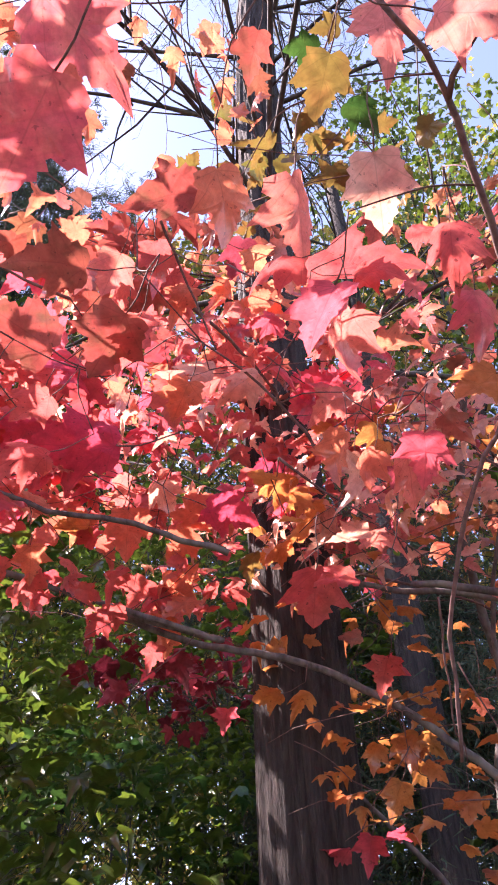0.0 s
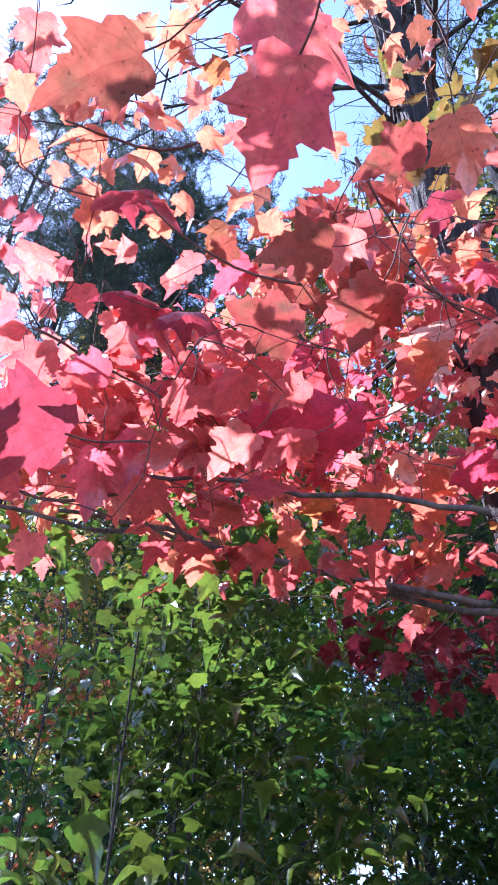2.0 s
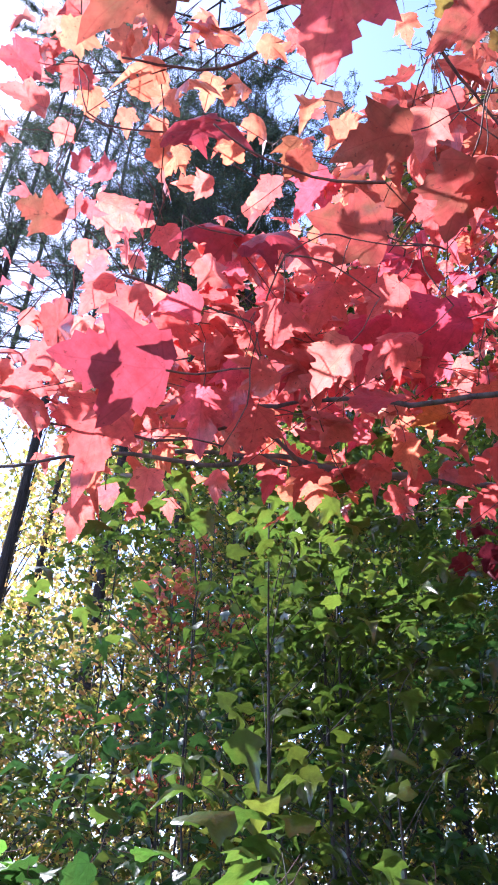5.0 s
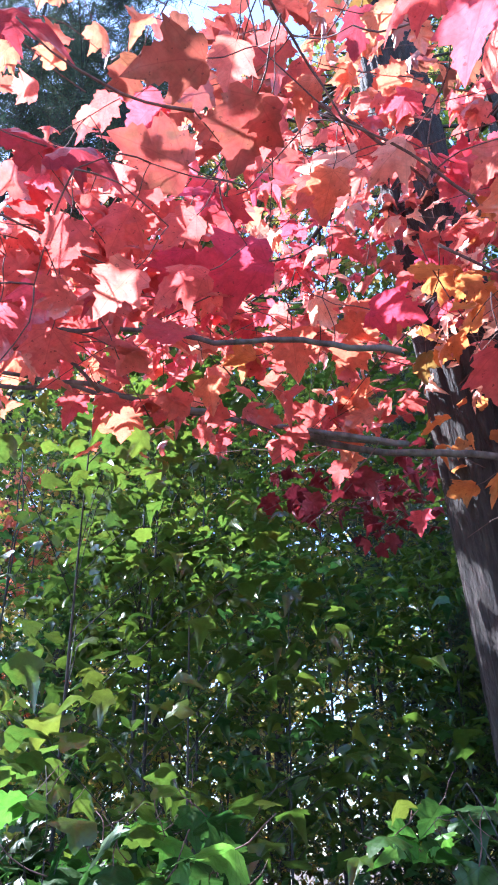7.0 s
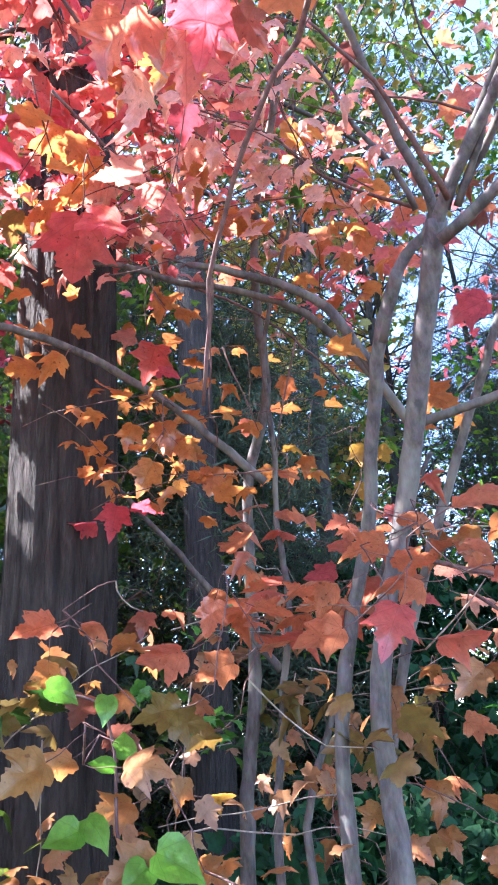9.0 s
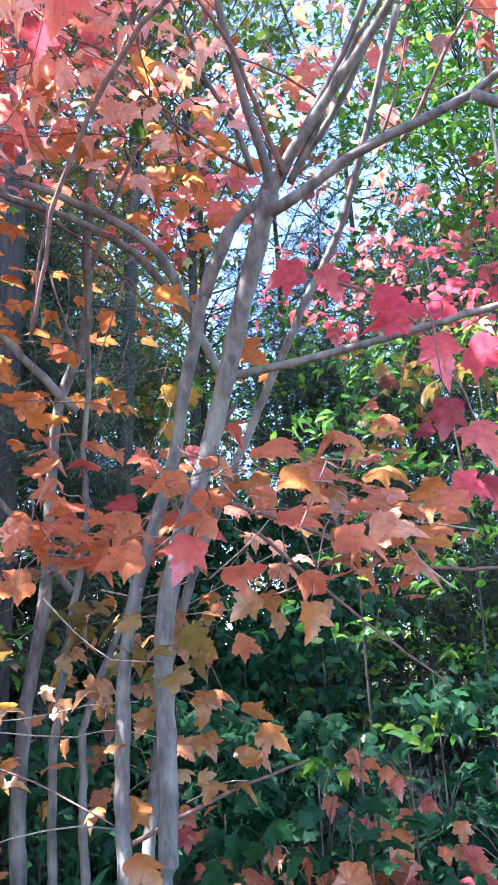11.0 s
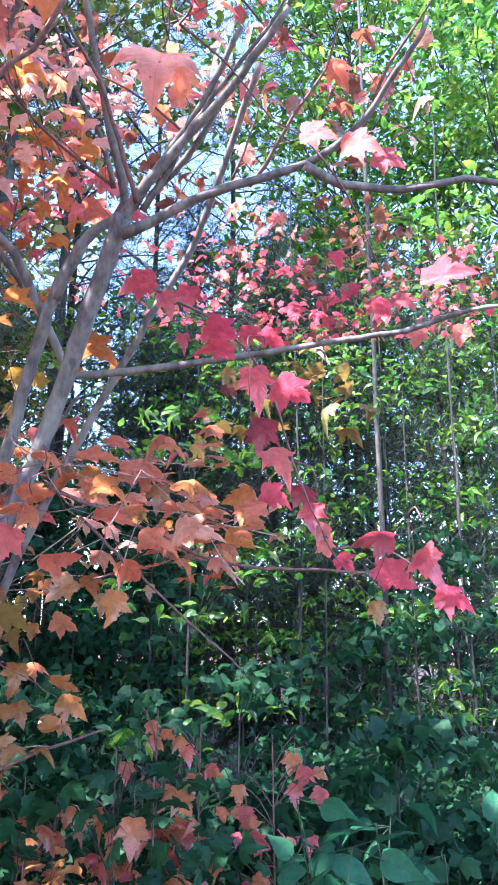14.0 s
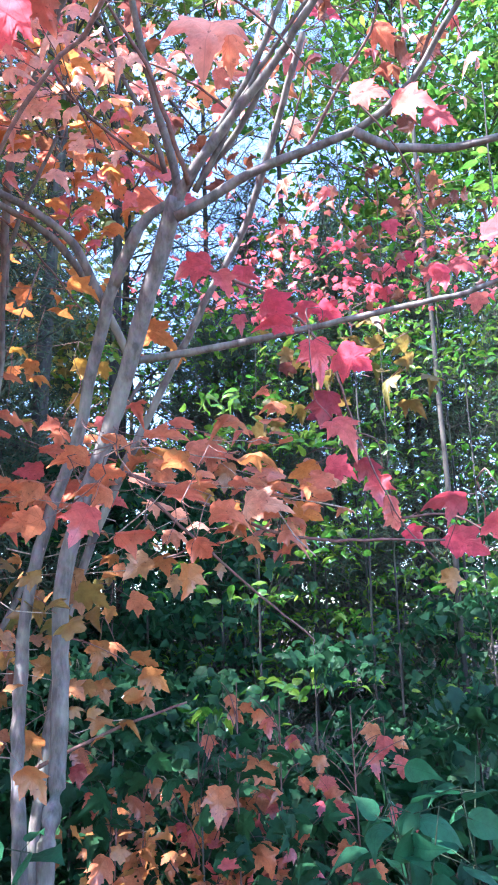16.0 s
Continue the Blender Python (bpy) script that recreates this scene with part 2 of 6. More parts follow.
LITTER = bark_mat("leaf_litter", (0.03, 0.018, 0.012), (0.13, 0.075, 0.04), (22, 22, 22), 0.9, 0.03, (0.06, 0.075, 0.03))


# ---- mesh helpers ----
def mesh_from(name, verts, faces, mat, smooth=True):
    me = bpy.data.meshes.new(name)
    me.from_pydata([tuple(v) for v in verts], [], faces)
    if smooth:
        me.polygons.foreach_set("use_smooth", [True] * len(me.polygons))
    me.materials.append(mat)
    me.update()
    return me


def part(name, me, parent, label=""):
    ob = new(name, me)
    ob.parent = parent
    return tagged(ob, label) if label else ob


def thing(name, at, label, category, group="", kind=""):
    ob = new(name)
    ob.empty_display_size = 0.1
    ob.location = at
    return tagged(ob, label, category, group, kind)


def smooth_line(pts, step):
    """Points along a rounded line through pts."""
    pts = [np.array(p, float) for p in pts]
    ext = [2 * pts[0] - pts[1], *pts, 2 * pts[-1] - pts[-2]]
    out = []
    for a, b, c, d in zip(ext, ext[1:], ext[2:], ext[3:]):
        n = max(2, int(np.linalg.norm(c - b) / step))
        for k in range(n):
            t = k / n
            out.append(0.5 * (2 * b + (c - a) * t + (2 * a - 5 * b + 4 * c - d) * t * t + (3 * b - a - 3 * c + d) * t ** 3))
    out.append(pts[-1])
    return np.array(out)


def tube(line, r0, r1, sides, rough=0.0, rng=None):
    """Vertices and faces of a tapered limb along line."""
    n = len(line)
    tang = np.gradient(line, axis=0)
    tang /= np.linalg.norm(tang, axis=1)[:, None] + 1e-9
    side = np.cross(tang, np.array([0.31, 0.23, 0.92]))
    side /= np.linalg.norm(side, axis=1)[:, None] + 1e-9
    up = np.cross(side, tang)
    rad = np.linspace(r0, r1, n)
    ang = np.linspace(0, 2 * np.pi, sides, endpoint=False)
    ring = side[:, None] * np.cos(ang)[None, :, None] + up[:, None] * np.sin(ang)[None, :, None]
    r = np.repeat(rad[:, None], sides, 1)
    if rough and rng is not None:
        r = r * (1 + rough * rng.normal(0, 1, (n, 1)) + 0.5 * rough * rng.normal(0, 1, (n, sides)))
    v = (line[:, None] + ring * r[:, :, None]).reshape(-1, 3)
    f = [(i * sides + j, i * sides + (j + 1) % sides, (i + 1) * sides + (j + 1) % sides, (i + 1) * sides + j) for i in range(n - 1) for j in range(sides)]
    f.append(tuple(range(sides))[::-1])
    f.append(tuple((n - 1) * sides + j for j in range(sides)))
    return v, f


def joined(pieces):
    vs, fs, k = [], [], 0
    for v, f in pieces:
        vs.append(v)
        fs.extend([tuple(i + k for i in face) for face in f])
        k += len(v)
    return np.concatenate(vs), fs


def unit(a):
    return a / (np.linalg.norm(a, axis=-1, keepdims=True) + 1e-9)


MAPLE_EDGE = [(0.02, -0.40), (0.13, -0.44), (0.25, -0.42), (0.36, -0.37), (0.36, -0.28), (0.42, -0.22), (0.36, -0.14), (0.42, -0.07), (0.47, 0.02), (0.58, 0.16), (0.47, 0.15),
              (0.42, 0.20), (0.34, 0.18), (0.26, 0.17), (0.24, 0.22), (0.29, 0.30), (0.22, 0.34), (0.24, 0.42), (0.15, 0.46), (0.12, 0.55), (0.0, 0.70)]
OVAL_EDGE = [(0.06, -0.45), (0.19, -0.31), (0.25, -0.08), (0.20, 0.14), (0.09, 0.38), (0.0, 0.68)]


def leaf_shape(edge, rings, curl, fold, droop, twist, keep=1, g=None):
    """One leaf about its middle, tip along y, width about one: vertices, triangles and flat places."""
    half = edge[::keep] + ([edge[-1]] if (len(edge) - 1) % keep else [])
    full = np.array(half + [(-x, y) for x, y in half[-2::-1]])
    if g is not None:
        # uneven lobes: each leaf a little wider on one side, longer or shorter at the tip, its teeth ragged
        full *= (1 + g.normal(0, 0.035, len(full)))[:, None]
        full[:, 0] *= np.where(full[:, 0] > 0, g.uniform(0.84, 1.08), g.uniform(0.84, 1.08))
        full[:, 1] = np.where(full[:, 1] > 0.15, 0.15 + (full[:, 1] - 0.15) * g.uniform(0.8, 1.15), full[:, 1])
    flat = [(0.0, 0.0)]
    for k in range(1, rings + 1):
        flat += [(x * k / rings, y * k / rings) for x, y in full]
    n, tris = len(full), []
    for i in range(n):
        j = (i + 1) % n
        tris.append((0, 1 + i, 1 + j))
        for k in range(1, rings):
            a, b = 1 + (k - 1) * n, 1 + k * n
            tris += [(a + i, b + i, b + j), (a + i, b + j, a + j)]
    flat = np.array(flat)
    x, y = flat[:, 0], flat[:, 1]
    r2 = x * x + y * y
    z = curl * x * x + fold * np.abs(x) - droop * np.maximum(y, 0) ** 2 - 0.4 * droop * np.minimum(y, 0) ** 2 + twist * x * y + 0.03 * np.sin(17 * x + 5 * curl) * np.cos(13 * y + 9 * twist) - 0.25 * droop * r2 * r2 * 4
    return np.column_stack([x, y, z]), np.array(tris), flat


def variants(edge, rings, count, seed, keep=1, amount=1.0):
    g = np.random.default_rng(seed)
    return [leaf_shape(edge, rings, *(amount * g.uniform((-1.2, -0.35, -0.1, -0.9), (0.9, 0.5, 1.3, 0.9))), keep, g if edge is MAPLE_EDGE else None) for _ in range(count)]


SINGLE = variants(MAPLE_EDGE, 3, 22, 5, 1, 0.85)
FILL = variants(MAPLE_EDGE, 1, 14, 6)
FILL_MID = variants(MAPLE_EDGE, 1, 5, 16, 2)
FILL_FAR = variants([(0.28, -0.42), (0.55, 0.12), (0.22, 0.18), (0.0, 0.66)], 1, 5, 7)
SLIM = variants([(0.24, -0.15), (0.0, 0.55)], 1, 3, 10)
OVAL = variants(OVAL_EDGE, 1, 4, 8)
TINY = variants([(0.3, -0.1), (0.25, 0.2), (0.0, 0.5)], 1, 3, 9)


def foliage(name, parent, mat, shapes, place, normal, tip, size, rng, label=""):
    """Many leaves joined into one mesh."""
    tip = unit(tip - normal * (tip * normal).sum(1)[:, None])
    across = np.cross(tip, normal)
    pick = rng.integers(0, len(shapes), len(place))
    vs, fs, k = [], [], 0
    for i, (shape, tris, _) in enumerate(shapes):
        m = pick == i
        if not m.any():
            continue
        v = (place[m][:, None] + size[m][:, None, None] * (across[m][:, None] * shape[None, :, :1] + tip[m][:, None] * shape[None, :, 1:2] + normal[m][:, None] * shape[None, :, 2:])).reshape(-1, 3)
        f = (tris[None] + (np.arange(m.sum()) * len(shape))[:, None, None]).reshape(-1, 3) + k
        vs.append(v), fs.append(f)
        k += len(v)
    v, f = np.concatenate(vs), np.concatenate(fs)
    me = bpy.data.meshes.new(name)
    me.vertices.add(len(v)), me.loops.add(f.size), me.polygons.add(len(f))
    me.vertices.foreach_set("co", v.astype(np.float32).ravel())
    me.loops.foreach_set("vertex_index", f.astype(np.int32).ravel())
    me.polygons.foreach_set("loop_start", np.arange(0, f.size, 3, dtype=np.int32))
    me.polygons.foreach_set("use_smooth", np.ones(len(f), bool))
    me.update(calc_edges=True)
    me.materials.append(mat)
    ob = part(name, me, parent, label)
    ob["kind"] = "stuff"
    return ob


def lie(n, rng, level=0.7, spread=0.8, face=(0, 0, 0)):
    """Normals and tips of leaves that lie more or less level and droop."""
    normal = unit(np.array(face) + (0, 0, level) + rng.normal(0, spread, (n, 3)) * (0.7, 0.7, 0.5))
    a = rng.uniform(0, 2 * np.pi, n)
    tip = np.column_stack([np.cos(a), np.sin(a), rng.uniform(-1.1, 0.2, n)])
    return normal, tip


# the spot where one stands; directions from it in degrees (left of ahead, above level) and metres
HERE = np.array([0.03, 0.38, 1.38])


def way(az, el):
    az, el = np.radians(az), np.radians(el)
    return np.stack([-np.sin(az) * np.cos(el), np.cos(az) * np.cos(el), np.sin(el)], -1)


# ---- ground ----
g = np.random.default_rng(1)
xs = np.concatenate([np.linspace(-400, -30, 12), np.linspace(-26, 30, 57), np.linspace(34, 400, 12)])
ys = np.concatenate([np.linspace(-400, -20, 12), np.linspace(-16, 40, 57), np.linspace(44, 400, 12)])
gv = [(x, y, 0.10 * math.sin(x * 0.9 + 1) * math.cos(y * 0.7) + 0.04 * math.sin(3.1 * x) * math.sin(2.3 * y) - 0.05) for y in ys for x in xs]
gf = [(j * len(xs) + i, j * len(xs) + i + 1, (j + 1) * len(xs) + i + 1, (j + 1) * len(xs) + i) for j in range(len(ys) - 1) for i in range(len(xs) - 1)]
ground = new("ground", mesh_from("ground", gv, gf, LITTER))
tagged(ground, "forest floor of brown fallen leaves and moss", "ground", kind="structure")

# ---- the red maple: a clump of stems, boughs, and leaves ----
maple = thing("red_maple", (0.95, 1.75, 0), "many-stemmed red maple in autumn colour, boughs of red and orange leaves", "tree")
maple_rng = np.random.default_rng(11)
LIMB_LINES = []


def under(me_name, v, f, mat, parent, label=""):
    v = np.asarray(v) - np.array(parent.location)
    return part(me_name, mesh_from(me_name, v, f, mat), parent, label)


def maple_limb(name, r0, r1, pts):
    """A stem or branch of the maple; stems are drawn on down into the ground."""
    pts = [np.array(p) for p in pts]
    if name == "stem":
        low = pts[-1]
        foot = np.array([0.95, 1.75, -0.1]) + (low - np.array([0.95, 1.75, 0])) * (0.8, 0.8, 0)
        pts += [low * 0.5 + foot * 0.5, foot]
    line = smooth_line(pts, 0.03)
    line = line + maple_rng.normal(0, 0.0012, line.shape)
    LIMB_LINES.append(line)
    v, f = tube(line, r0, r1, 10, 0.03, maple_rng)
    return under(name, v, f, MAPLE_BARK if r0 > 0.006 or name == "stem" else PALE_TWIG if pts[0][2] < 2.0 and max(r0, r1) < 0.0026 else TWIG, maple)


maple_limb('branch', 0.0062, 0.0135, [(0.80, 0.95, 2.39), (0.80, 1.07, 2.32), (0.78, 1.19, 2.24), (0.75, 1.30, 2.15), (0.75, 1.37, 2.07), (0.75, 1.42, 1.99)])
maple_limb('stem', 0.0180, 0.0150, [(0.75, 1.335, 2.12), (0.75, 1.37, 2.07), (0.75, 1.44, 1.95), (0.75, 1.51, 1.82), (0.74, 1.57, 1.68), (0.71, 1.62, 1.53), (0.69, 1.65, 1.37), (0.69, 1.64, 1.20), (0.68, 1.62, 1.01), (0.65, 1.59, 0.87)])
maple_limb('branch', 0.0062, 0.0125, [(0.56, 1.23, 2.44), (0.64, 1.29, 2.35), (0.70, 1.33, 2.28), (0.77, 1.37, 2.17), (0.75, 1.42, 2.13), (0.73, 1.45, 2.10), (0.72, 1.53, 2.00)])
maple_limb('stem', 0.0125, 0.0150, [(0.73, 1.45, 2.10), (0.72, 1.53, 2.00), (0.72, 1.61, 1.84), (0.72, 1.66, 1.70), (0.69, 1.71, 1.54), (0.66, 1.74, 1.36), (0.65, 1.73, 1.10), (0.64, 1.67, 0.86)])
maple_limb('stem', 0.0075, 0.0160, [(0.97, 1.18, 2.54), (1.02, 1.36, 2.35), (1.04, 1.48, 2.21), (1.02, 1.56, 2.11), (0.99, 1.69, 1.93), (0.94, 1.79, 1.73), (0.89, 1.87, 1.53), (0.84, 1.91, 1.33), (0.80, 1.91, 1.06), (0.75, 1.86, 0.78)])
maple_limb('stem', 0.0085, 0.0235, [(0.59, 1.53, 2.71), (0.59, 1.67, 2.60), (0.59, 1.79, 2.49), (0.63, 1.93, 2.30), (0.67, 2.02, 2.14), (0.64, 2.11, 1.95), (0.65, 2.18, 1.75), (0.66, 2.22, 1.49), (0.62, 2.22, 1.07)])
maple_limb('stem', 0.0043, 0.0137, [(0.63, 1.65, 2.39), (0.61, 1.77, 2.26), (0.61, 1.86, 2.13), (0.65, 1.94, 1.95), (0.66, 1.99, 1.80), (0.69, 2.03, 1.63), (0.67, 2.06, 1.41), (0.64, 2.06, 1.09)])
maple_limb('stem', 0.0053, 0.0133, [(0.94, 1.76, 1.89), (0.88, 1.86, 1.72), (0.81, 1.93, 1.58), (0.75, 1.98, 1.39), (0.69, 2.00, 1.23), (0.68, 1.99, 1.09)])
maple_limb('branch', 0.0094, 0.0047, [(0.76, 1.33, 2.14), (0.77, 1.27, 2.20), (0.78, 1.15, 2.30), (0.77, 1.04, 2.39)])
maple_limb('branch', 0.0108, 0.0046, [(0.74, 1.33, 2.07), (0.83, 1.20, 2.14), (0.90, 1.09, 2.17), (0.94, 1.03, 2.19), (0.96, 0.94, 2.22), (0.95, 0.81, 2.30), (0.94, 0.76, 2.34)])
maple_limb('branch', 0.0090, 0.0051, [(0.92, 1.02, 2.17), (0.98, 0.98, 2.14), (1.05, 0.89, 2.12), (1.10, 0.79, 2.12), (1.15, 0.72, 2.09)])
maple_limb('branch', 0.0090, 0.0042, [(0.77, 1.55, 1.84), (0.95, 1.40, 1.88), (1.13, 1.18, 1.92), (1.24, 1.01, 1.94), (1.28, 0.89, 1.96), (1.32, 0.80, 1.96)])
maple_limb('branch', 0.0112, 0.0062, [(0.73, 1.58, 1.96), (0.64, 1.56, 2.08), (0.55, 1.57, 2.13), (0.44, 1.59, 2.16), (0.38, 1.60, 2.17)])
maple_limb('branch', 0.0110, 0.0049, [(0.89, 1.73, 1.93), (0.78, 1.72, 2.07), (0.66, 1.71, 2.17), (0.54, 1.73, 2.22), (0.40, 1.75, 2.24), (0.28, 1.75, 2.26), (0.15, 1.76, 2.25)])
maple_limb('branch', 0.0100, 0.0044, [(0.62, 1.93, 1.87), (0.49, 1.92, 1.97), (0.39, 1.91, 2.04), (0.19, 1.88, 2.13), (-0.08, 1.80, 2.15), (-0.22, 1.75, 2.19), (-0.00, 1.76, 2.13), (-0.23, 1.72, 2.19), (-0.44, 1.65, 2.23), (-0.59, 1.58, 2.25), (-0.69, 1.51, 2.27), (-0.84, 1.41, 2.27)])
maple_limb('branch', 0.0070, 0.0029, [(-0.34, 1.59, 2.17), (-0.50, 1.53, 2.19), (-0.61, 1.46, 2.22), (-0.73, 1.41, 2.20), (-0.89, 1.28, 2.20), (-1.02, 1.19, 2.16), (-1.09, 1.13, 2.13)])
maple_limb('branch', 0.0065, 0.0033, [(0.02, 1.50, 2.18), (-0.10, 1.48, 2.21), (-0.19, 1.46, 2.23), (-0.32, 1.43, 2.23), (-0.41, 1.39, 2.25), (-0.55, 1.33, 2.24), (-0.73, 1.24, 2.21)])
maple_limb('branch', 0.0105, 0.0028, [(0.72, 2.20, 1.50), (0.61, 2.21, 1.63), (0.46, 2.21, 1.80), (0.31, 2.18, 1.95), (0.21, 2.15, 2.05), (0.12, 2.11, 2.13)])
maple_limb('branch', 0.0027, 0.0038, [(0.35, 1.38, 1.76), (0.34, 1.29, 1.90), (0.35, 1.23, 1.96), (0.36, 1.17, 2.02), (0.38, 1.10, 2.07), (0.40, 1.07, 2.09), (0.40, 1.00, 2.13)])
maple_limb('branch', 0.0048, 0.0031, [(0.35, 0.84, 2.09), (0.34, 0.81, 2.12), (0.31, 0.75, 2.16), (0.27, 0.68, 2.21), (0.24, 0.64, 2.23), (0.18, 0.59, 2.26)])
maple_limb('branch', 0.0038, 0.0020, [(0.27, 0.68, 2.21), (0.28, 0.64, 2.22), (0.31, 0.59, 2.22)])
maple_limb('branch', 0.0031, 0.0013, [(0.16, 1.20, 2.17), (0.15, 1.18, 2.19), (0.05, 1.11, 2.26), (-0.04, 1.06, 2.30)])
maple_limb('branch', 0.0031, 0.0016, [(-0.11, 0.97, 2.58), (-0.06, 1.10, 2.52), (-0.00, 1.21, 2.43)])
maple_limb('branch', 0.0029, 0.0014, [(-0.23, 1.06, 2.38), (-0.33, 1.01, 2.40), (-0.41, 0.93, 2.42), (-0.44, 0.88, 2.44)])
maple_limb('branch', 0.0034, 0.0017, [(-0.38, 0.91, 2.66), (-0.45, 0.90, 2.65), (-0.52, 0.86, 2.65), (-0.59, 0.80, 2.64)])
maple_limb('branch', 0.0042, 0.0021, [(-0.52, 1.37, 2.12), (-0.59, 1.29, 2.18), (-0.72, 1.24, 2.15), (-0.83, 1.14, 2.15), (-0.90, 1.07, 2.14)])
maple_limb('branch', 0.0031, 0.0016, [(-0.70, 1.01, 2.36), (-0.60, 1.12, 2.34), (-0.46, 1.25, 2.30)])
maple_limb('branch', 0.0039, 0.0013, [(0.91, 1.44, 2.06), (1.04, 1.36, 1.99), (1.15, 1.32, 1.88), (1.24, 1.31, 1.68), (1.31, 1.27, 1.51), (1.36, 1.21, 1.41)])
maple_limb('branch', 0.0032, 0.0013, [(1.31, 1.27, 1.51), (1.38, 1.17, 1.51), (1.46, 1.05, 1.40)])
maple_limb('branch', 0.0051, 0.0026, [(0.84, 1.67, 1.63), (1.02, 1.56, 1.55), (1.16, 1.45, 1.48), (1.37, 1.20, 1.46)])
maple_limb('branch', 0.0041, 0.0020, [(0.95, 1.73, 1.59), (1.13, 1.62, 1.40), (1.26, 1.50, 1.25)])
maple_limb('branch', 0.0041, 0.0020, [(0.32, 1.88, 2.37), (0.62, 1.89, 2.28), (0.84, 1.90, 2.11)])
maple_limb('branch', 0.0051, 0.0026, [(-0.09, 1.30, 2.71), (-0.00, 1.37, 2.68), (0.13, 1.49, 2.60)])
maple_limb('branch', 0.0071, 0.0024, [(0.77, 1.31, 2.13), (0.78, 1.24, 2.20), (0.78, 1.18, 2.26), (0.79, 1.10, 2.32), (0.80, 0.99, 2.39), (0.79, 0.93, 2.43)])
maple_limb('branch', 0.0078, 0.0030, [(0.79, 1.31, 2.17), (0.81, 1.23, 2.23), (0.82, 1.14, 2.31), (0.82, 1.08, 2.36), (0.82, 0.98, 2.42), (0.81, 0.92, 2.46)])
maple_limb('branch', 0.0058, 0.0023, [(0.75, 1.30, 2.13), (0.66, 1.26, 2.24), (0.61, 1.24, 2.29), (0.54, 1.23, 2.34), (0.49, 1.22, 2.37)])
maple_limb('branch', 0.0051, 0.0019, [(0.98, 1.22, 2.25), (0.99, 1.18, 2.29), (0.98, 1.09, 2.36), (0.98, 1.01, 2.42), (0.95, 0.95, 2.48)])
maple_limb('branch', 0.0050, 0.0019, [(1.04, 1.03, 2.27), (1.05, 0.97, 2.31), (1.02, 0.89, 2.38), (1.01, 0.82, 2.42), (1.00, 0.76, 2.46)])
maple_limb('branch', 0.0032, 0.0013, [(0.95, 1.24, 2.26), (0.94, 1.18, 2.33), (0.92, 1.13, 2.39)])
maple_limb('branch', 0.0072, 0.0030, [(0.83, 1.50, 2.30), (0.76, 1.47, 2.39), (0.69, 1.45, 2.44), (0.64, 1.42, 2.49), (0.57, 1.39, 2.53)])
maple_limb('branch', 0.0042, 0.0018, [(0.82, 1.50, 2.31), (0.71, 1.53, 2.36), (0.62, 1.53, 2.40), (0.52, 1.51, 2.45), (0.45, 1.52, 2.47), (0.36, 1.52, 2.49)])
maple_limb('branch', 0.0036, 0.0018, [(0.90, 1.34, 2.40), (0.82, 1.36, 2.44), (0.70, 1.40, 2.47)])
maple_limb('branch', 0.0026, 0.0016, [(0.42, 1.57, 2.12), (0.43, 1.64, 2.02), (0.44, 1.70, 1.91)])
maple_limb('branch', 0.0033, 0.0016, [(0.12, 1.45, 2.37), (0.18, 1.48, 2.34), (0.24, 1.51, 2.31), (0.31, 1.53, 2.28)])
maple_limb('branch', 0.0018, 0.0010, [(0.45, 1.64, 2.02), (0.49, 1.66, 1.95), (0.53, 1.69, 1.88)])
maple_limb('branch', 0.0018, 0.0010, [(0.58, 1.59, 2.02), (0.57, 1.64, 1.93), (0.56, 1.69, 1.84)])
maple_limb('branch', 0.0019, 0.0011, [(0.83, 1.72, 1.48), (0.88, 1.68, 1.53), (0.93, 1.64, 1.59)])
maple_limb('branch', 0.0027, 0.0011, [(0.94, 1.66, 1.44), (0.98, 1.62, 1.46), (1.02, 1.59, 1.50)])
maple_limb('branch', 0.0048, 0.0024, [(0.72, 1.84, 1.00), (0.80, 1.79, 1.04), (0.87, 1.755, 1.075), (0.955, 1.71, 1.105), (1.02, 1.68, 1.125)])
maple_limb('branch', 0.0018, 0.0010, [(0.62, 1.77, 1.46), (0.69, 1.74, 1.44), (0.77, 1.70, 1.47)])
maple_limb('branch', 0.0015, 0.0010, [(0.50, 1.75, 1.44), (0.56, 1.74, 1.38), (0.62, 1.72, 1.33), (0.70, 1.68, 1.32)])
maple_limb('branch', 0.0015, 0.0008, [(0.41, 1.78, 1.44), (0.40, 1.78, 1.37), (0.39, 1.78, 1.28)])
maple_limb('branch', 0.0015, 0.0008, [(0.28, 1.77, 1.61), (0.29, 1.78, 1.58), (0.33, 1.78, 1.56)])

LEAF_MESHES = {}


def leaf_mesh(k, mats, key):
    if (k, key) not in LEAF_MESHES:
        shape, tris, flat = SINGLE[k]
        me = mesh_from("leaf", shape, [tuple(int(i) for i in t) for t in tris], mats["one"])
        uv = me.uv_layers.new(name="flat")
        for loop in me.loops:
            x, y = flat[loop.vertex_index]
            uv.data[loop.index].uv = (x + 0.5, y + 0.45)
        LEAF_MESHES[(k, key)] = me
    return LEAF_MESHES[(k, key)]


stalk_line = smooth_line([(0, -0.38, 0.0), (0.02, -0.65, 0.05), (-0.03, -0.95, 0.16), (0.0, -1.15, 0.32)], 0.12)
STALK = mesh_from("petiole", *tube(stalk_line, 0.011, 0.009, 5), TWIG)
leaf_rng = np.random.default_rng(21)


STALK_ENDS = []


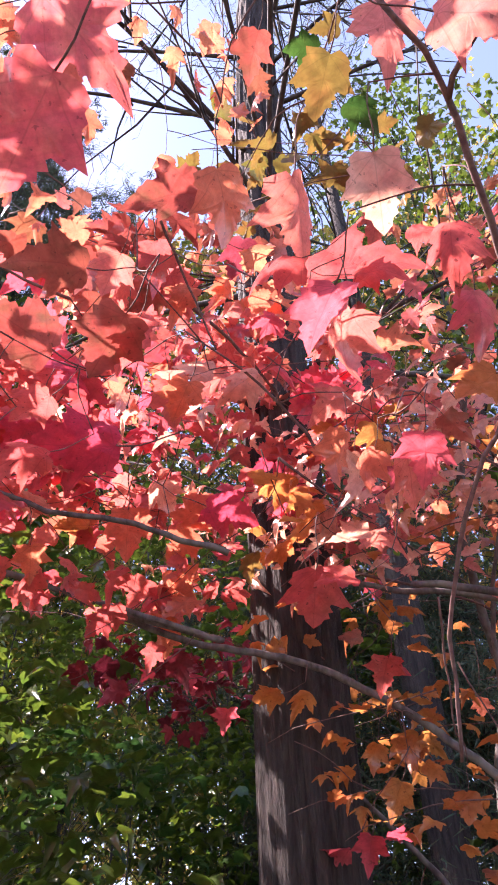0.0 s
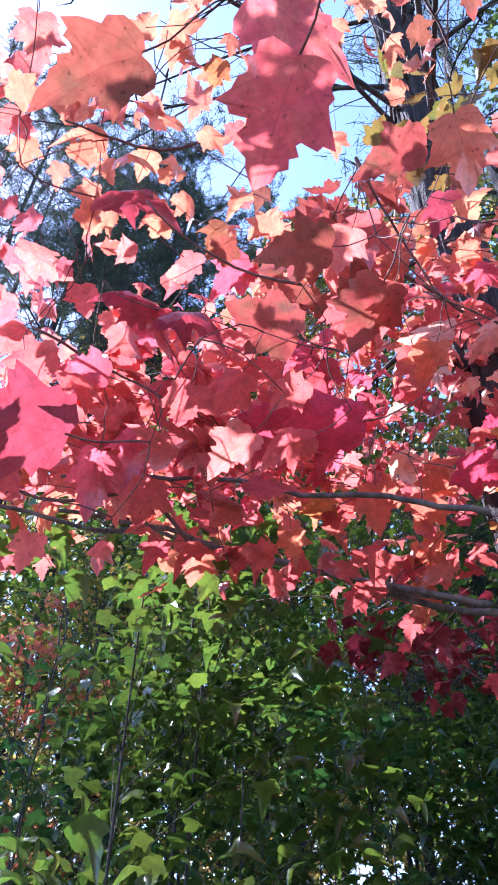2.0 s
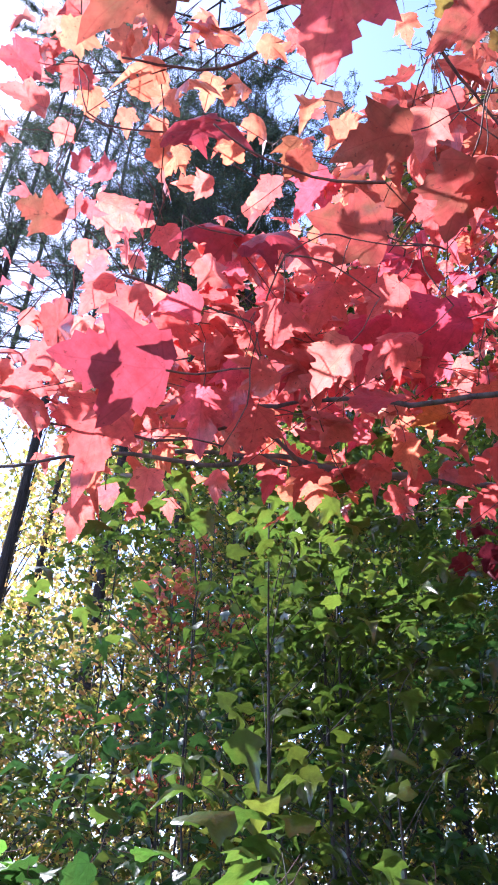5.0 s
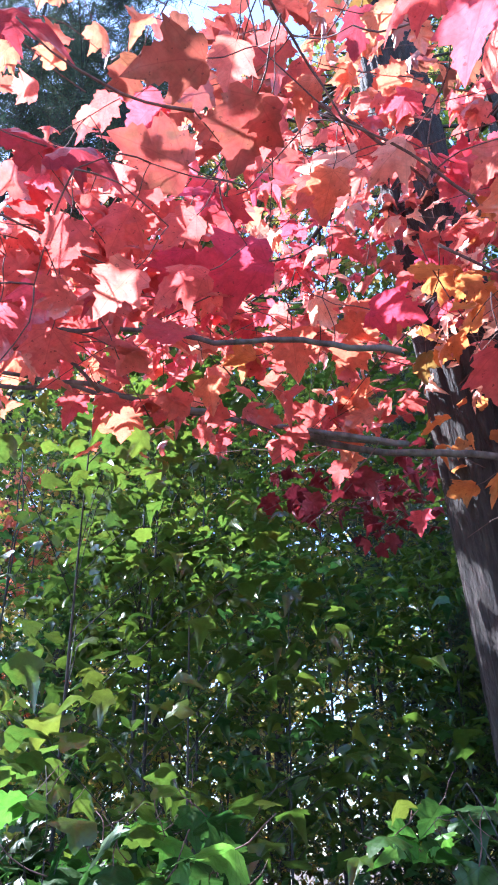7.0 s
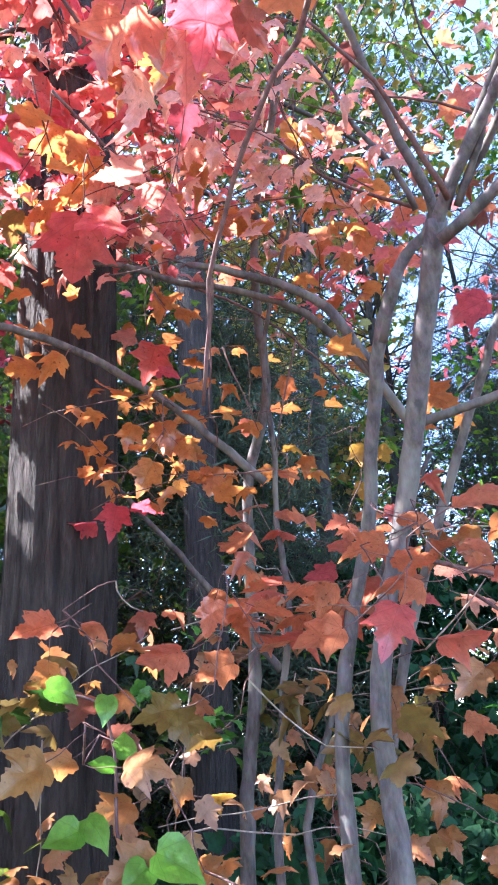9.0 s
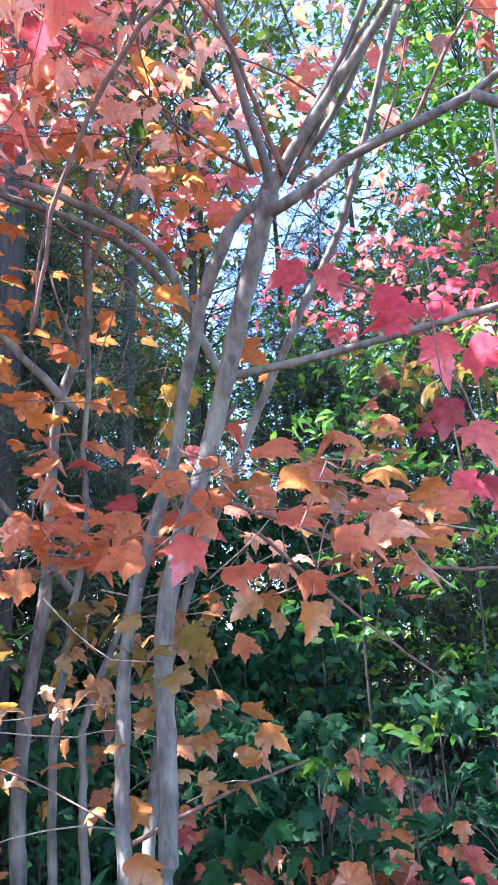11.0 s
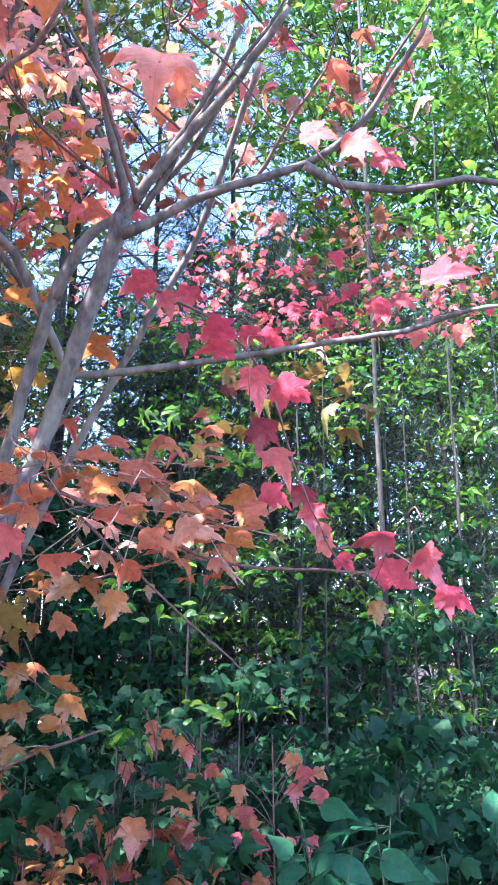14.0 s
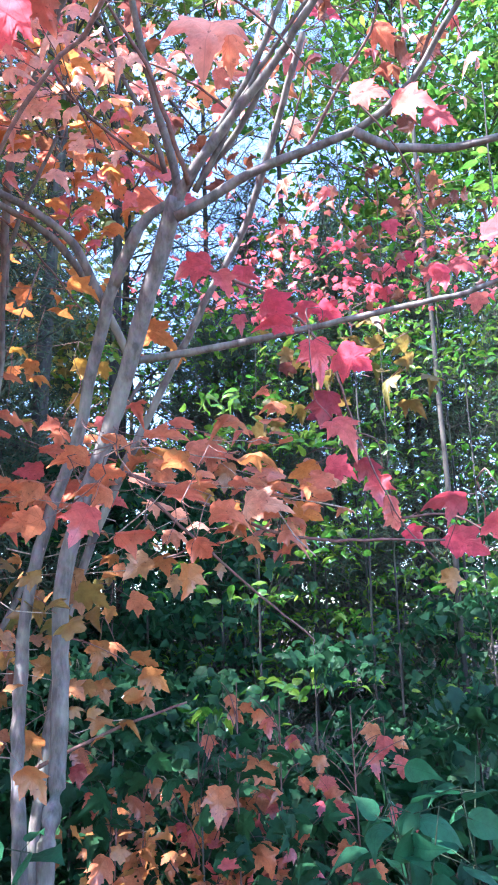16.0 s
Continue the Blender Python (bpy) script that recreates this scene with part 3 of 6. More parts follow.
def leaf(mats, x, y, z, size, tip, flat, turn=0.0, tree=None):
    """One maple leaf: where it hangs, its width, where its tip points (0 right, 90 down), by how much it lies level, and its turn aside."""
    at = np.array((x, y, z))
    s = unit(at - HERE)
    right = unit(np.cross(s, (0, 0, 1)))
    up = np.cross(right, s)
    a = radians(tip + leaf_rng.normal(0, 5))
    t = right * math.cos(a) - up * math.sin(a)
    tilt = radians(flat + leaf_rng.normal(0, 6))
    n = s * math.cos(tilt) + up * math.sin(tilt)
    n = unit(n + right * (turn * leaf_rng.choice((-1, 1)) + leaf_rng.normal(0, 0.18)))
    t = unit(t - n * t.dot(n))
    rot = Matrix((np.cross(t, n), t, n)).transposed().to_4x4()
    k = int(leaf_rng.integers(0, len(SINGLE)))
    tree = tree or maple
    ob = part("leaf", leaf_mesh(k, mats, mats["one"].name), tree)
    size *= leaf_rng.uniform(0.92, 1.08)
    ob.matrix_basis = Matrix.Translation(at - np.array(tree.location)) @ rot @ Matrix.Diagonal((size, size, size, 1))
    part("petiole", STALK, ob)
    end = at + size * (-1.15 * t + 0.32 * n)
    if tree is maple:
        STALK_ENDS.append(end)
    return end


vine = thing("green_sapling", (0.12, 1.5, 0), "slender sapling with fresh light green leaves", "sapling")
HEART = variants([(0.02, -0.36), (0.16, -0.42), (0.32, -0.34), (0.40, -0.16), (0.38, 0.04), (0.28, 0.24), (0.13, 0.42), (0.0, 0.62)], 3, 4, 15, 1, 0.6)
HEART_MESHES = []
for shape, tris, flat in HEART:
    me = mesh_from("leaf", shape, [tuple(int(i) for i in t) for t in tris], LIME["one"])
    uv = me.uv_layers.new(name="flat")
    for loop in me.loops:
        uv.data[loop.index].uv = (flat[loop.vertex_index][0] + 0.5, flat[loop.vertex_index][1] + 0.45)
    HEART_MESHES.append(me)


def green_leaf(x, y, z, size, tip, flat):
    """One leaf of the green sapling, given as leaf() is."""
    at = np.array((x, y, z))
    s = unit(at - HERE)
    right = unit(np.cross(s, (0, 0, 1)))
    up = np.cross(right, s)
    a = radians(tip)
    n = unit(s * math.cos(radians(flat)) + up * math.sin(radians(flat)) + right * 0.2)
    t = right * math.cos(a) - up * math.sin(a)
    t = unit(t - n * t.dot(n))
    ob = part("leaf", HEART_MESHES[int(leaf_rng.integers(0, 4))], vine)
    ob.matrix_basis = Matrix.Translation(at - np.array(vine.location)) @ Matrix((np.cross(t, n), t, n)).transposed().to_4x4() @ Matrix.Diagonal((size, size, size, 1))


# leaves that hang apart from the mass: over the path first, then by the stems, then beyond them
leaf(PINK, -0.172, 0.697, 2.203, 0.139, 95, 5)
leaf(PINK, -0.160, 0.681, 2.432, 0.132, 25, 25)
leaf(MOTTLED, -0.308, 0.572, 2.099, 0.096, 110, 20)
leaf(MOTTLED, -0.048, 0.873, 2.365, 0.109, 170, 15, 0.2)
leaf(PEACH, 0.027, 0.831, 2.280, 0.099, 80, 10, 0.7)
leaf(PINK, 0.132, 0.888, 2.357, 0.123, 95, 5, 1.3)
leaf(SUNLIT_CREAM, 0.204, 0.762, 2.182, 0.087, 100, 15)
leaf(OLIVE, 0.155, 0.721, 2.373, 0.083, 120, 15)
leaf(GREEN, 0.261, 0.902, 2.720, 0.072, 60, 20)
leaf(GREEN, 0.160, 0.815, 2.765, 0.066, 200, 20)
leaf(PEACH, -0.040, 1.045, 3.538, 0.084, 100, 15)
leaf(MOTTLED, 0.067, 0.694, 2.390, 0.064, 120, 15, 0.3)
leaf(PEACH, -0.514, 0.932, 3.305, 0.088, 70, 20)
leaf(RUST, -0.288, 1.122, 3.490, 0.079, 90, 20)
leaf(RUST, 0.093, 1.150, 3.502, 0.079, 60, 15, 0.4)
leaf(MOTTLED, -0.189, 0.897, 2.236, 0.096, 170, 18)
leaf(MOTTLED, -0.279, 1.043, 2.280, 0.119, 195, 12)
leaf(PINK, -0.205, 1.240, 2.669, 0.098, 95, 20, 0.9)
leaf(RED, -0.181, 1.217, 2.472, 0.093, 100, 25)
leaf(RED, -0.088, 1.253, 2.675, 0.093, 60, 30)
leaf(SUNLIT_CREAM, -0.328, 1.865, 2.984, 0.088, 75, 20, 0.5)
leaf(RED, -0.067, 1.180, 2.271, 0.081, 95, 25)
leaf(SUNLIT_CREAM, -0.060, 1.144, 2.291, 0.046, 180, 50)
leaf(SUNLIT_CREAM, 0.053, 1.135, 2.265, 0.069, 140, 25, 0.3)
leaf(RED, 0.213, 0.999, 2.366, 0.156, 0, 62)
leaf(CRIMSON, 0.147, 0.887, 2.117, 0.099, 100, 40)
leaf(PINK, 0.195, 1.020, 2.231, 0.095, 115, 20, 0.8)
leaf(RED, 0.340, 1.171, 2.812, 0.093, 120, 40)
leaf(RED, 0.489, 1.302, 2.977, 0.093, 60, 40)
leaf(PURPLE, 0.041, 1.254, 2.810, 0.098, 100, 30)
leaf(RED, 0.103, 0.926, 2.280, 0.081, 170, 60)
leaf(CRIMSON, -0.238, 1.289, 2.268, 0.151, 175, 25)
leaf(RED, -0.271, 1.147, 2.120, 0.096, 150, 40)
leaf(PINK, -0.330, 1.061, 2.048, 0.093, 120, 30)
leaf(SUNLIT_CREAM, -0.131, 1.572, 2.385, 0.084, 60, 30, 0.5)
leaf(PEACH, -0.189, 1.550, 2.269, 0.111, 80, 20)
leaf(PEACH, -0.354, 1.499, 2.169, 0.074, 80, 20)
leaf(CRIMSON, 0.014, 1.493, 2.272, 0.107, 30, 25)
leaf(OLIVE, 0.062, 1.662, 2.256, 0.066, 90, 20, 0.5)
leaf(RED, 0.174, 1.469, 2.075, 0.108, 95, 15)
leaf(SUNLIT_CREAM, 0.150, 2.226, 2.647, 0.072, 100, 20, 0.6)
leaf(RED, -0.224, 1.969, 2.372, 0.101, 110, 25)
leaf(PEACH, -0.131, 1.917, 2.322, 0.109, 95, 15)
leaf(RED, -0.230, 1.713, 2.168, 0.066, 150, 40)
leaf(PEACH, -0.147, 1.961, 2.225, 0.069, 85, 20, 0.3)
leaf(SHADED_WINE, -0.350, 2.283, 2.304, 0.082, 120, 30)
leaf(SHADED_WINE, -0.119, 2.043, 2.204, 0.077, 60, 30)
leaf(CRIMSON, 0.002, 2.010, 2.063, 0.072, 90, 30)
leaf(SHADED_WINE, -0.200, 1.704, 1.998, 0.055, 160, 30)
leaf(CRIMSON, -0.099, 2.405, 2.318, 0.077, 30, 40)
leaf(SHADED_WINE, -0.447, 2.348, 2.328, 0.077, 100, 40)
leaf(ORANGE, 0.131, 1.633, 2.452, 0.100, 180, 35)
leaf(SUNLIT_CREAM, 0.211, 1.645, 2.377, 0.097, 140, 30)
leaf(PEACH, 0.189, 1.142, 2.117, 0.078, 120, 20, 0.9)
leaf(ORANGE, 0.272, 1.245, 2.245, 0.064, 100, 20, 0.6)
leaf(SUNLIT_CREAM, 0.243, 1.286, 2.208, 0.082, 115, 20, 1.2)
leaf(PINK, 0.203, 1.212, 2.296, 0.073, 150, 35)
leaf(PEACH, 0.300, 1.122, 2.338, 0.062, 20, 50)
leaf(ORANGE, 0.153, 2.260, 2.382, 0.074, 100, 30)
leaf(ORANGE, 0.098, 1.793, 2.023, 0.063, 160, 40)
leaf(RED, 0.347, 1.807, 2.082, 0.091, 100, 30)
leaf(ORANGE, 0.379, 1.872, 2.262, 0.066, 100, 25)
leaf(ORANGE, 0.307, 1.840, 1.922, 0.059, 110, 15)
leaf(ORANGE, 0.397, 1.936, 1.968, 0.080, 70, 15)
leaf(ORANGE, 0.350, 1.882, 1.854, 0.073, 120, 15)
leaf(ORANGE, 0.417, 1.812, 1.882, 0.054, 40, 25)
leaf(ORANGE, 0.458, 1.778, 1.809, 0.057, 100, 20)
leaf(CRIMSON, 0.240, 2.039, 1.794, 0.070, 160, 55)
leaf(CRIMSON, 0.289, 1.904, 1.767, 0.070, 100, 35)
leaf(CRIMSON, 0.344, 1.895, 1.783, 0.055, 10, 60)
leaf(PEACH, 0.153, 1.641, 1.510, 0.073, 150, 45)
leaf(ORANGE, 0.173, 1.647, 1.445, 0.049, 90, 15)
leaf(SALMON, 0.242, 1.733, 1.526, 0.048, 20, 45)
leaf(RUST, 0.225, 1.745, 1.405, 0.058, 100, 30)
leaf(COPPER, 0.149, 1.301, 1.322, 0.05, 160, 25)
leaf(RUST, 0.422, 2.485, 1.652, 0.082, 100, 30)
leaf(CRIMSON, 0.272, 1.013, 2.004, 0.070, 105, 15, 0.4)
leaf(PINK, 0.262, 1.060, 2.004, 0.072, 95, 15, 0.3)
leaf(PEACH, 0.208, 1.053, 2.017, 0.056, 120, 15, 0.6)
leaf(MOTTLED, 0.340, 1.071, 2.104, 0.052, 60, 20)
leaf(ORANGE, 0.245, 1.119, 2.088, 0.058, 110, 15, 1.3)
leaf(PURPLE, -0.533, 0.958, 2.619, 0.156, 0, 60)
leaf(PEACH, -0.820, 1.249, 3.143, 0.101, 110, 25)
leaf(PEACH, -0.666, 1.433, 3.442, 0.099, 40, 30, 0.4)
leaf(RUST, -0.522, 1.373, 3.123, 0.107, 110, 25)
leaf(MOTTLED, -0.719, 0.837, 2.335, 0.078, 180, 25)
leaf(PINK, -0.954, 1.214, 2.950, 0.156, 20, 50)
leaf(PINK, -1.104, 1.091, 3.236, 0.080, 95, 10)
leaf(PEACH, -0.973, 1.053, 3.232, 0.088, 80, 12)
leaf(PEACH, -0.767, 1.075, 3.164, 0.088, 80, 12)
leaf(PINK, -0.887, 0.840, 2.821, 0.098, 170, 40)
leaf(PEACH, -0.673, 1.174, 3.234, 0.088, 95, 15, 0.3)
leaf(PEACH, -0.944, 1.159, 3.284, 0.067, 70, 20)
leaf(RED, -0.819, 0.758, 2.776, 0.093, 150, 30)
leaf(RED, -0.936, 0.897, 3.378, 0.086, 20, 40)
leaf(RED, -1.008, 1.002, 3.315, 0.089, 100, 25)
leaf(PINK, -0.692, 0.744, 2.968, 0.098, 60, 20)
leaf(RED, -0.777, 0.992, 3.408, 0.088, 100, 25)
leaf(ORANGE, -0.394, 0.969, 3.133, 0.074, 90, 12)
leaf(RED, -0.440, 1.239, 3.395, 0.091, 70, 25)
leaf(RED, -0.656, 0.951, 3.119, 0.093, 120, 30)
leaf(PEACH, -0.526, 1.141, 3.420, 0.087, 90, 30)
leaf(CRIMSON, -0.461, 1.348, 2.879, 0.135, 130, 25)
leaf(RED, -0.637, 1.450, 3.119, 0.093, 90, 20, 0.5)
leaf(PURPLE, -0.558, 1.095, 2.501, 0.115, 175, 62)
leaf(PURPLE, -0.441, 1.076, 2.392, 0.123, 10, 62)
leaf(CRIMSON, -0.578, 1.172, 2.506, 0.110, 120, 25)
leaf(CRIMSON, -0.572, 1.031, 2.239, 0.080, 175, 45)
leaf(RED, -0.881, 1.139, 2.536, 0.116, 110, 35)
leaf(PINK, -1.173, 1.381, 3.050, 0.065, 80, 20)
leaf(PINK, -1.086, 1.444, 3.063, 0.078, 20, 40)
leaf(PURPLE, -0.574, 0.913, 2.022, 0.15, 170, 30)
leaf(RED, -0.802, 1.120, 2.139, 0.156, 100, 25)
leaf(CRIMSON, -0.658, 1.231, 2.195, 0.118, 90, 15)
leaf(CRIMSON, -0.582, 1.235, 2.250, 0.110, 95, 20, 0.3)
leaf(RED, -0.595, 1.459, 2.410, 0.133, 80, 20, 0.3)
leaf(RED, -0.545, 1.230, 2.121, 0.093, 95, 25)
leaf(PINK, -0.563, 0.982, 1.871, 0.053, 80, 15)
leaf(PINK, -1.145, 1.470, 2.227, 0.098, 100, 15)
leaf(PINK, -1.371, 1.802, 2.513, 0.096, 85, 15, 0.3)
leaf(RED, -0.522, 1.083, 1.920, 0.044, 95, 20)
leaf(RED, -0.625, 1.455, 2.167, 0.069, 95, 15)
leaf(PEACH, -0.638, 1.705, 2.287, 0.099, 80, 25)
leaf(RED, -1.249, 1.809, 2.440, 0.093, 120, 30)
leaf(PINK, -1.224, 1.927, 2.498, 0.071, 80, 25)
leaf(RED, -0.349, 1.084, 2.194, 0.084, 110, 25)
leaf(PINK, -0.520, 1.363, 2.475, 0.090, 60, 30)
leaf(RED, -0.334, 1.363, 2.499, 0.093, 100, 35)
leaf(CRIMSON, -0.369, 1.350, 2.365, 0.108, 100, 30)
leaf(RED, -0.390, 1.014, 2.108, 0.075, 90, 25)
leaf(PEACH, -0.053, 1.361, 3.358, 0.079, 100, 20)
leaf(RUST, -0.417, 1.399, 3.319, 0.068, 100, 20)
leaf(RED, -0.116, 1.136, 2.609, 0.093, 80, 25)
leaf(MOTTLED, -0.117, 0.950, 2.146, 0.096, 110, 30)
leaf(RED, -0.095, 0.959, 2.159, 0.072, 100, 30)
leaf(PINK, -0.198, 1.568, 3.071, 0.098, 80, 25)
leaf(PEACH, -0.073, 1.244, 2.637, 0.088, 110, 30)
leaf(RED, 0.023, 1.518, 2.766, 0.093, 70, 30)
leaf(SUNLIT_CREAM, -0.028, 1.163, 2.319, 0.071, 180, 45)
leaf(PEACH, -0.047, 1.161, 2.255, 0.077, 100, 25)
leaf(PINK, -0.660, 1.285, 2.499, 0.098, 120, 45)
leaf(RED, -0.735, 1.163, 2.646, 0.093, 70, 40)
leaf(ORANGE, -0.327, 1.652, 2.354, 0.093, 150, 40)
leaf(SUNLIT_CREAM, -0.417, 1.606, 2.383, 0.082, 150, 50)
leaf(SALMON, -0.338, 1.732, 2.414, 0.087, 100, 20)
leaf(ORANGE, 0.383, 1.866, 1.943, 0.059, 90, 12)
leaf(ORANGE, 0.519, 2.234, 2.078, 0.065, 40, 20)
leaf(ORANGE, 0.567, 2.591, 2.099, 0.058, 70, 25)
leaf(ORANGE, 0.709, 2.365, 2.476, 0.044, 10, 60)
leaf(ORANGE, 0.804, 2.351, 2.447, 0.058, 20, 62)
leaf(ORANGE, 0.748, 2.082, 2.203, 0.065, 100, 25)
leaf(ORANGE, 0.938, 2.438, 2.132, 0.065, 100, 20)
leaf(ORANGE, 0.772, 2.339, 2.058, 0.065, 120, 30)
leaf(ORANGE, 0.898, 2.484, 2.116, 0.054, 80, 30)
leaf(PEACH, 0.757, 2.469, 2.265, 0.065, 100, 30)
leaf(ORANGE, 0.843, 2.419, 2.303, 0.062, 10, 60)
leaf(ORANGE, 0.625, 2.260, 2.204, 0.065, 175, 66)
leaf(ORANGE, 1.004, 2.349, 2.303, 0.056, 10, 66)
leaf(ORANGE, 0.624, 1.490, 1.944, 0.065, 25, 58)
leaf(ORANGE, 0.958, 1.834, 1.980, 0.065, 10, 60)
leaf(ORANGE, 1.043, 1.874, 2.092, 0.116, 40, 38)
leaf(ORANGE, 1.319, 2.142, 2.178, 0.065, 90, 30)
leaf(YELLOW, 0.961, 2.130, 2.049, 0.057, 90, 15)
leaf(YELLOW, 1.064, 2.182, 2.074, 0.054, 80, 20, 0.3)
leaf(YELLOW, 0.944, 2.100, 1.928, 0.055, 95, 15)
leaf(YELLOW, 0.827, 2.275, 2.112, 0.054, 10, 60)
leaf(OLIVE, 0.969, 2.511, 1.963, 0.062, 10, 60)
leaf(ROSE, 1.103, 2.246, 1.920, 0.067, 90, 30)
leaf(SALMON, 0.964, 2.314, 1.905, 0.067, 150, 40)
leaf(SALMON, 1.003, 2.214, 1.894, 0.067, 10, 60)
leaf(ROSE, 0.728, 1.914, 1.663, 0.067, 160, 45)
leaf(SALMON, 0.745, 1.843, 1.701, 0.067, 10, 65)
leaf(SALMON, 0.799, 1.822, 1.693, 0.067, 170, 60)
leaf(SALMON, 0.729, 1.723, 1.593, 0.067, 100, 45)
leaf(ROSE, 0.987, 1.975, 1.622, 0.067, 20, 50)
leaf(SALMON, 0.701, 1.902, 1.600, 0.067, 160, 50)
leaf(SALMON, 0.521, 1.669, 1.541, 0.067, 10, 70)
leaf(SALMON, 0.857, 1.816, 1.641, 0.067, 20, 60)
leaf(SALMON, 0.613, 1.791, 1.555, 0.067, 170, 66)
leaf(SALMON, 0.810, 1.863, 1.572, 0.067, 10, 62)
leaf(SALMON, 0.409, 2.293, 1.632, 0.067, 100, 40)
leaf(PEACH, 0.421, 1.670, 1.534, 0.056, 110, 12)
leaf(SALMON, 0.312, 2.345, 1.612, 0.067, 120, 30)
leaf(SALMON, 0.615, 1.962, 1.544, 0.067, 10, 65)
leaf(SALMON, 0.343, 1.646, 1.469, 0.074, 150, 40)
leaf(COPPER, 0.292, 1.702, 1.493, 0.064, 20, 50)
leaf(SALMON, 0.446, 1.728, 1.457, 0.068, 160, 40)
leaf(COPPER, 0.923, 1.660, 1.675, 0.063, 110, 25)
leaf(COPPER, 0.959, 1.823, 1.721, 0.063, 95, 25, 0.5)
leaf(SALMON, 1.139, 1.940, 1.694, 0.067, 60, 35)
leaf(SUNLIT_CREAM, 1.041, 1.659, 1.706, 0.076, 10, 45)
leaf(TAN, 1.080, 1.601, 1.647, 0.065, 100, 20, 0.3)
leaf(SUNLIT_CREAM, 1.223, 2.108, 1.654, 0.076, 20, 60)
leaf(SUNLIT_CREAM, 1.452, 2.309, 1.664, 0.073, 60, 40)
leaf(SUNLIT_CREAM, 1.358, 2.072, 1.590, 0.076, 150, 72)
leaf(COPPER, 1.327, 2.002, 1.673, 0.063, 90, 35)
leaf(COPPER, 1.410, 1.977, 1.641, 0.063, 90, 30)
leaf(TAN, 0.815, 1.563, 1.414, 0.068, 150, 30)
leaf(TAN, 1.282, 2.104, 1.415, 0.065, 85, 20, 0.4)
leaf(TAN, 0.804, 1.818, 1.406, 0.065, 100, 20, 0.5)
leaf(TAN, 0.742, 1.678, 1.356, 0.065, 80, 20)
leaf(COPPER, 1.270, 2.461, 1.337, 0.061, 90, 20)
leaf(SALMON, 1.095, 2.134, 1.239, 0.067, 10, 45)
leaf(SALMON, 1.294, 2.441, 1.480, 0.057, 90, 35)
leaf(COPPER, 0.920, 2.626, 1.477, 0.057, 80, 25, 0.4)
leaf(OLIVE, 0.320, 1.556, 1.384, 0.062, 170, 30)
leaf(SALMON, 0.538, 2.251, 1.430, 0.067, 30, 30)
leaf(OLIVE, 0.422, 1.740, 1.352, 0.061, 140, 50)
leaf(TAN, 0.287, 1.513, 1.319, 0.056, 10, 25)
leaf(COPPER, 0.364, 1.650, 1.280, 0.047, 95, 15, 1)
leaf(COPPER, 0.262, 1.565, 1.270, 0.056, 150, 40)
leaf(YELLOW, 0.492, 1.959, 1.256, 0.054, 10, 60)
leaf(TAN, 0.277, 1.506, 1.212, 0.065, 160, 45)
leaf(COPPER, 0.450, 1.848, 1.155, 0.063, 40, 30)
leaf(TAN, 0.767, 2.662, 1.037, 0.053, 90, 20)
leaf(SALMON, 0.337, 1.536, 1.142, 0.051, 120, 25)
leaf(YELLOW, 0.677, 2.142, 1.294, 0.054, 90, 20)
leaf(COPPER, 0.993, 2.602, 1.305, 0.051, 90, 30)
leaf(COPPER, 0.979, 2.600, 1.206, 0.063, 100, 25)
leaf(COPPER, 0.995, 2.312, 1.255, 0.063, 60, 20)
leaf(COPPER, 1.026, 2.317, 1.205, 0.063, 110, 25)
leaf(RUST, 0.998, 2.591, 1.138, 0.062, 100, 25)
leaf(COPPER, 0.861, 2.641, 1.116, 0.061, 10, 35)
leaf(COPPER, 0.891, 2.420, 1.097, 0.063, 100, 25)
leaf(TAN, 1.026, 2.568, 1.050, 0.048, 90, 15)
leaf(TAN, 1.104, 2.530, 1.039, 0.048, 60, 30)
leaf(OLIVE, 1.093, 2.521, 0.957, 0.054, 90, 20, 0.4)
leaf(SALMON, 0.841, 2.276, 1.007, 0.067, 80, 30)
leaf(COPPER, 0.693, 1.774, 1.063, 0.063, 110, 25)
leaf(SALMON, 1.180, 2.464, 0.901, 0.066, 60, 25)
leaf(COPPER, 0.820, 2.630, 0.946, 0.052, 95, 20)
leaf(RUST, 0.322, 2.019, 1.364, 0.072, 20, 35)
leaf(COPPER, 0.175, 2.755, 1.362, 0.062, 120, 25)
leaf(COPPER, 0.186, 1.554, 1.324, 0.056, 150, 30)
leaf(OLIVE, 0.369, 1.631, 1.372, 0.059, 20, 30)
leaf(SUNLIT_CREAM, 0.244, 2.034, 2.974, 0.073, 100, 20)
leaf(SUNLIT_CREAM, 0.229, 1.345, 2.111, 0.074, 170, 60)
leaf(PINK, 0.208, 1.395, 2.061, 0.070, 150, 60)
leaf(SUNLIT_CREAM, 0.353, 1.437, 2.281, 0.062, 130, 25, 0.8)
leaf(SUNLIT_CREAM, 0.393, 1.430, 2.277, 0.055, 120, 25, 0.8)
leaf(PINK, 0.290, 1.429, 2.160, 0.071, 10, 64)
leaf(PEACH, 0.507, 1.998, 2.788, 0.076, 90, 30)
leaf(SUNLIT_CREAM, 0.602, 1.791, 2.594, 0.076, 160, 68)
leaf(PURPLE, 0.320, 1.341, 2.237, 0.061, 100, 25)
leaf(PINK, 0.274, 1.706, 2.675, 0.085, 40, 30)
leaf(ORANGE, 0.693, 1.978, 2.933, 0.055, 100, 20)
leaf(RUST, 0.811, 2.126, 2.739, 0.056, 90, 25)
leaf(SUNLIT_CREAM, 0.370, 2.111, 2.656, 0.076, 10, 68)
leaf(PINK, 0.303, 2.278, 2.713, 0.079, 100, 30)
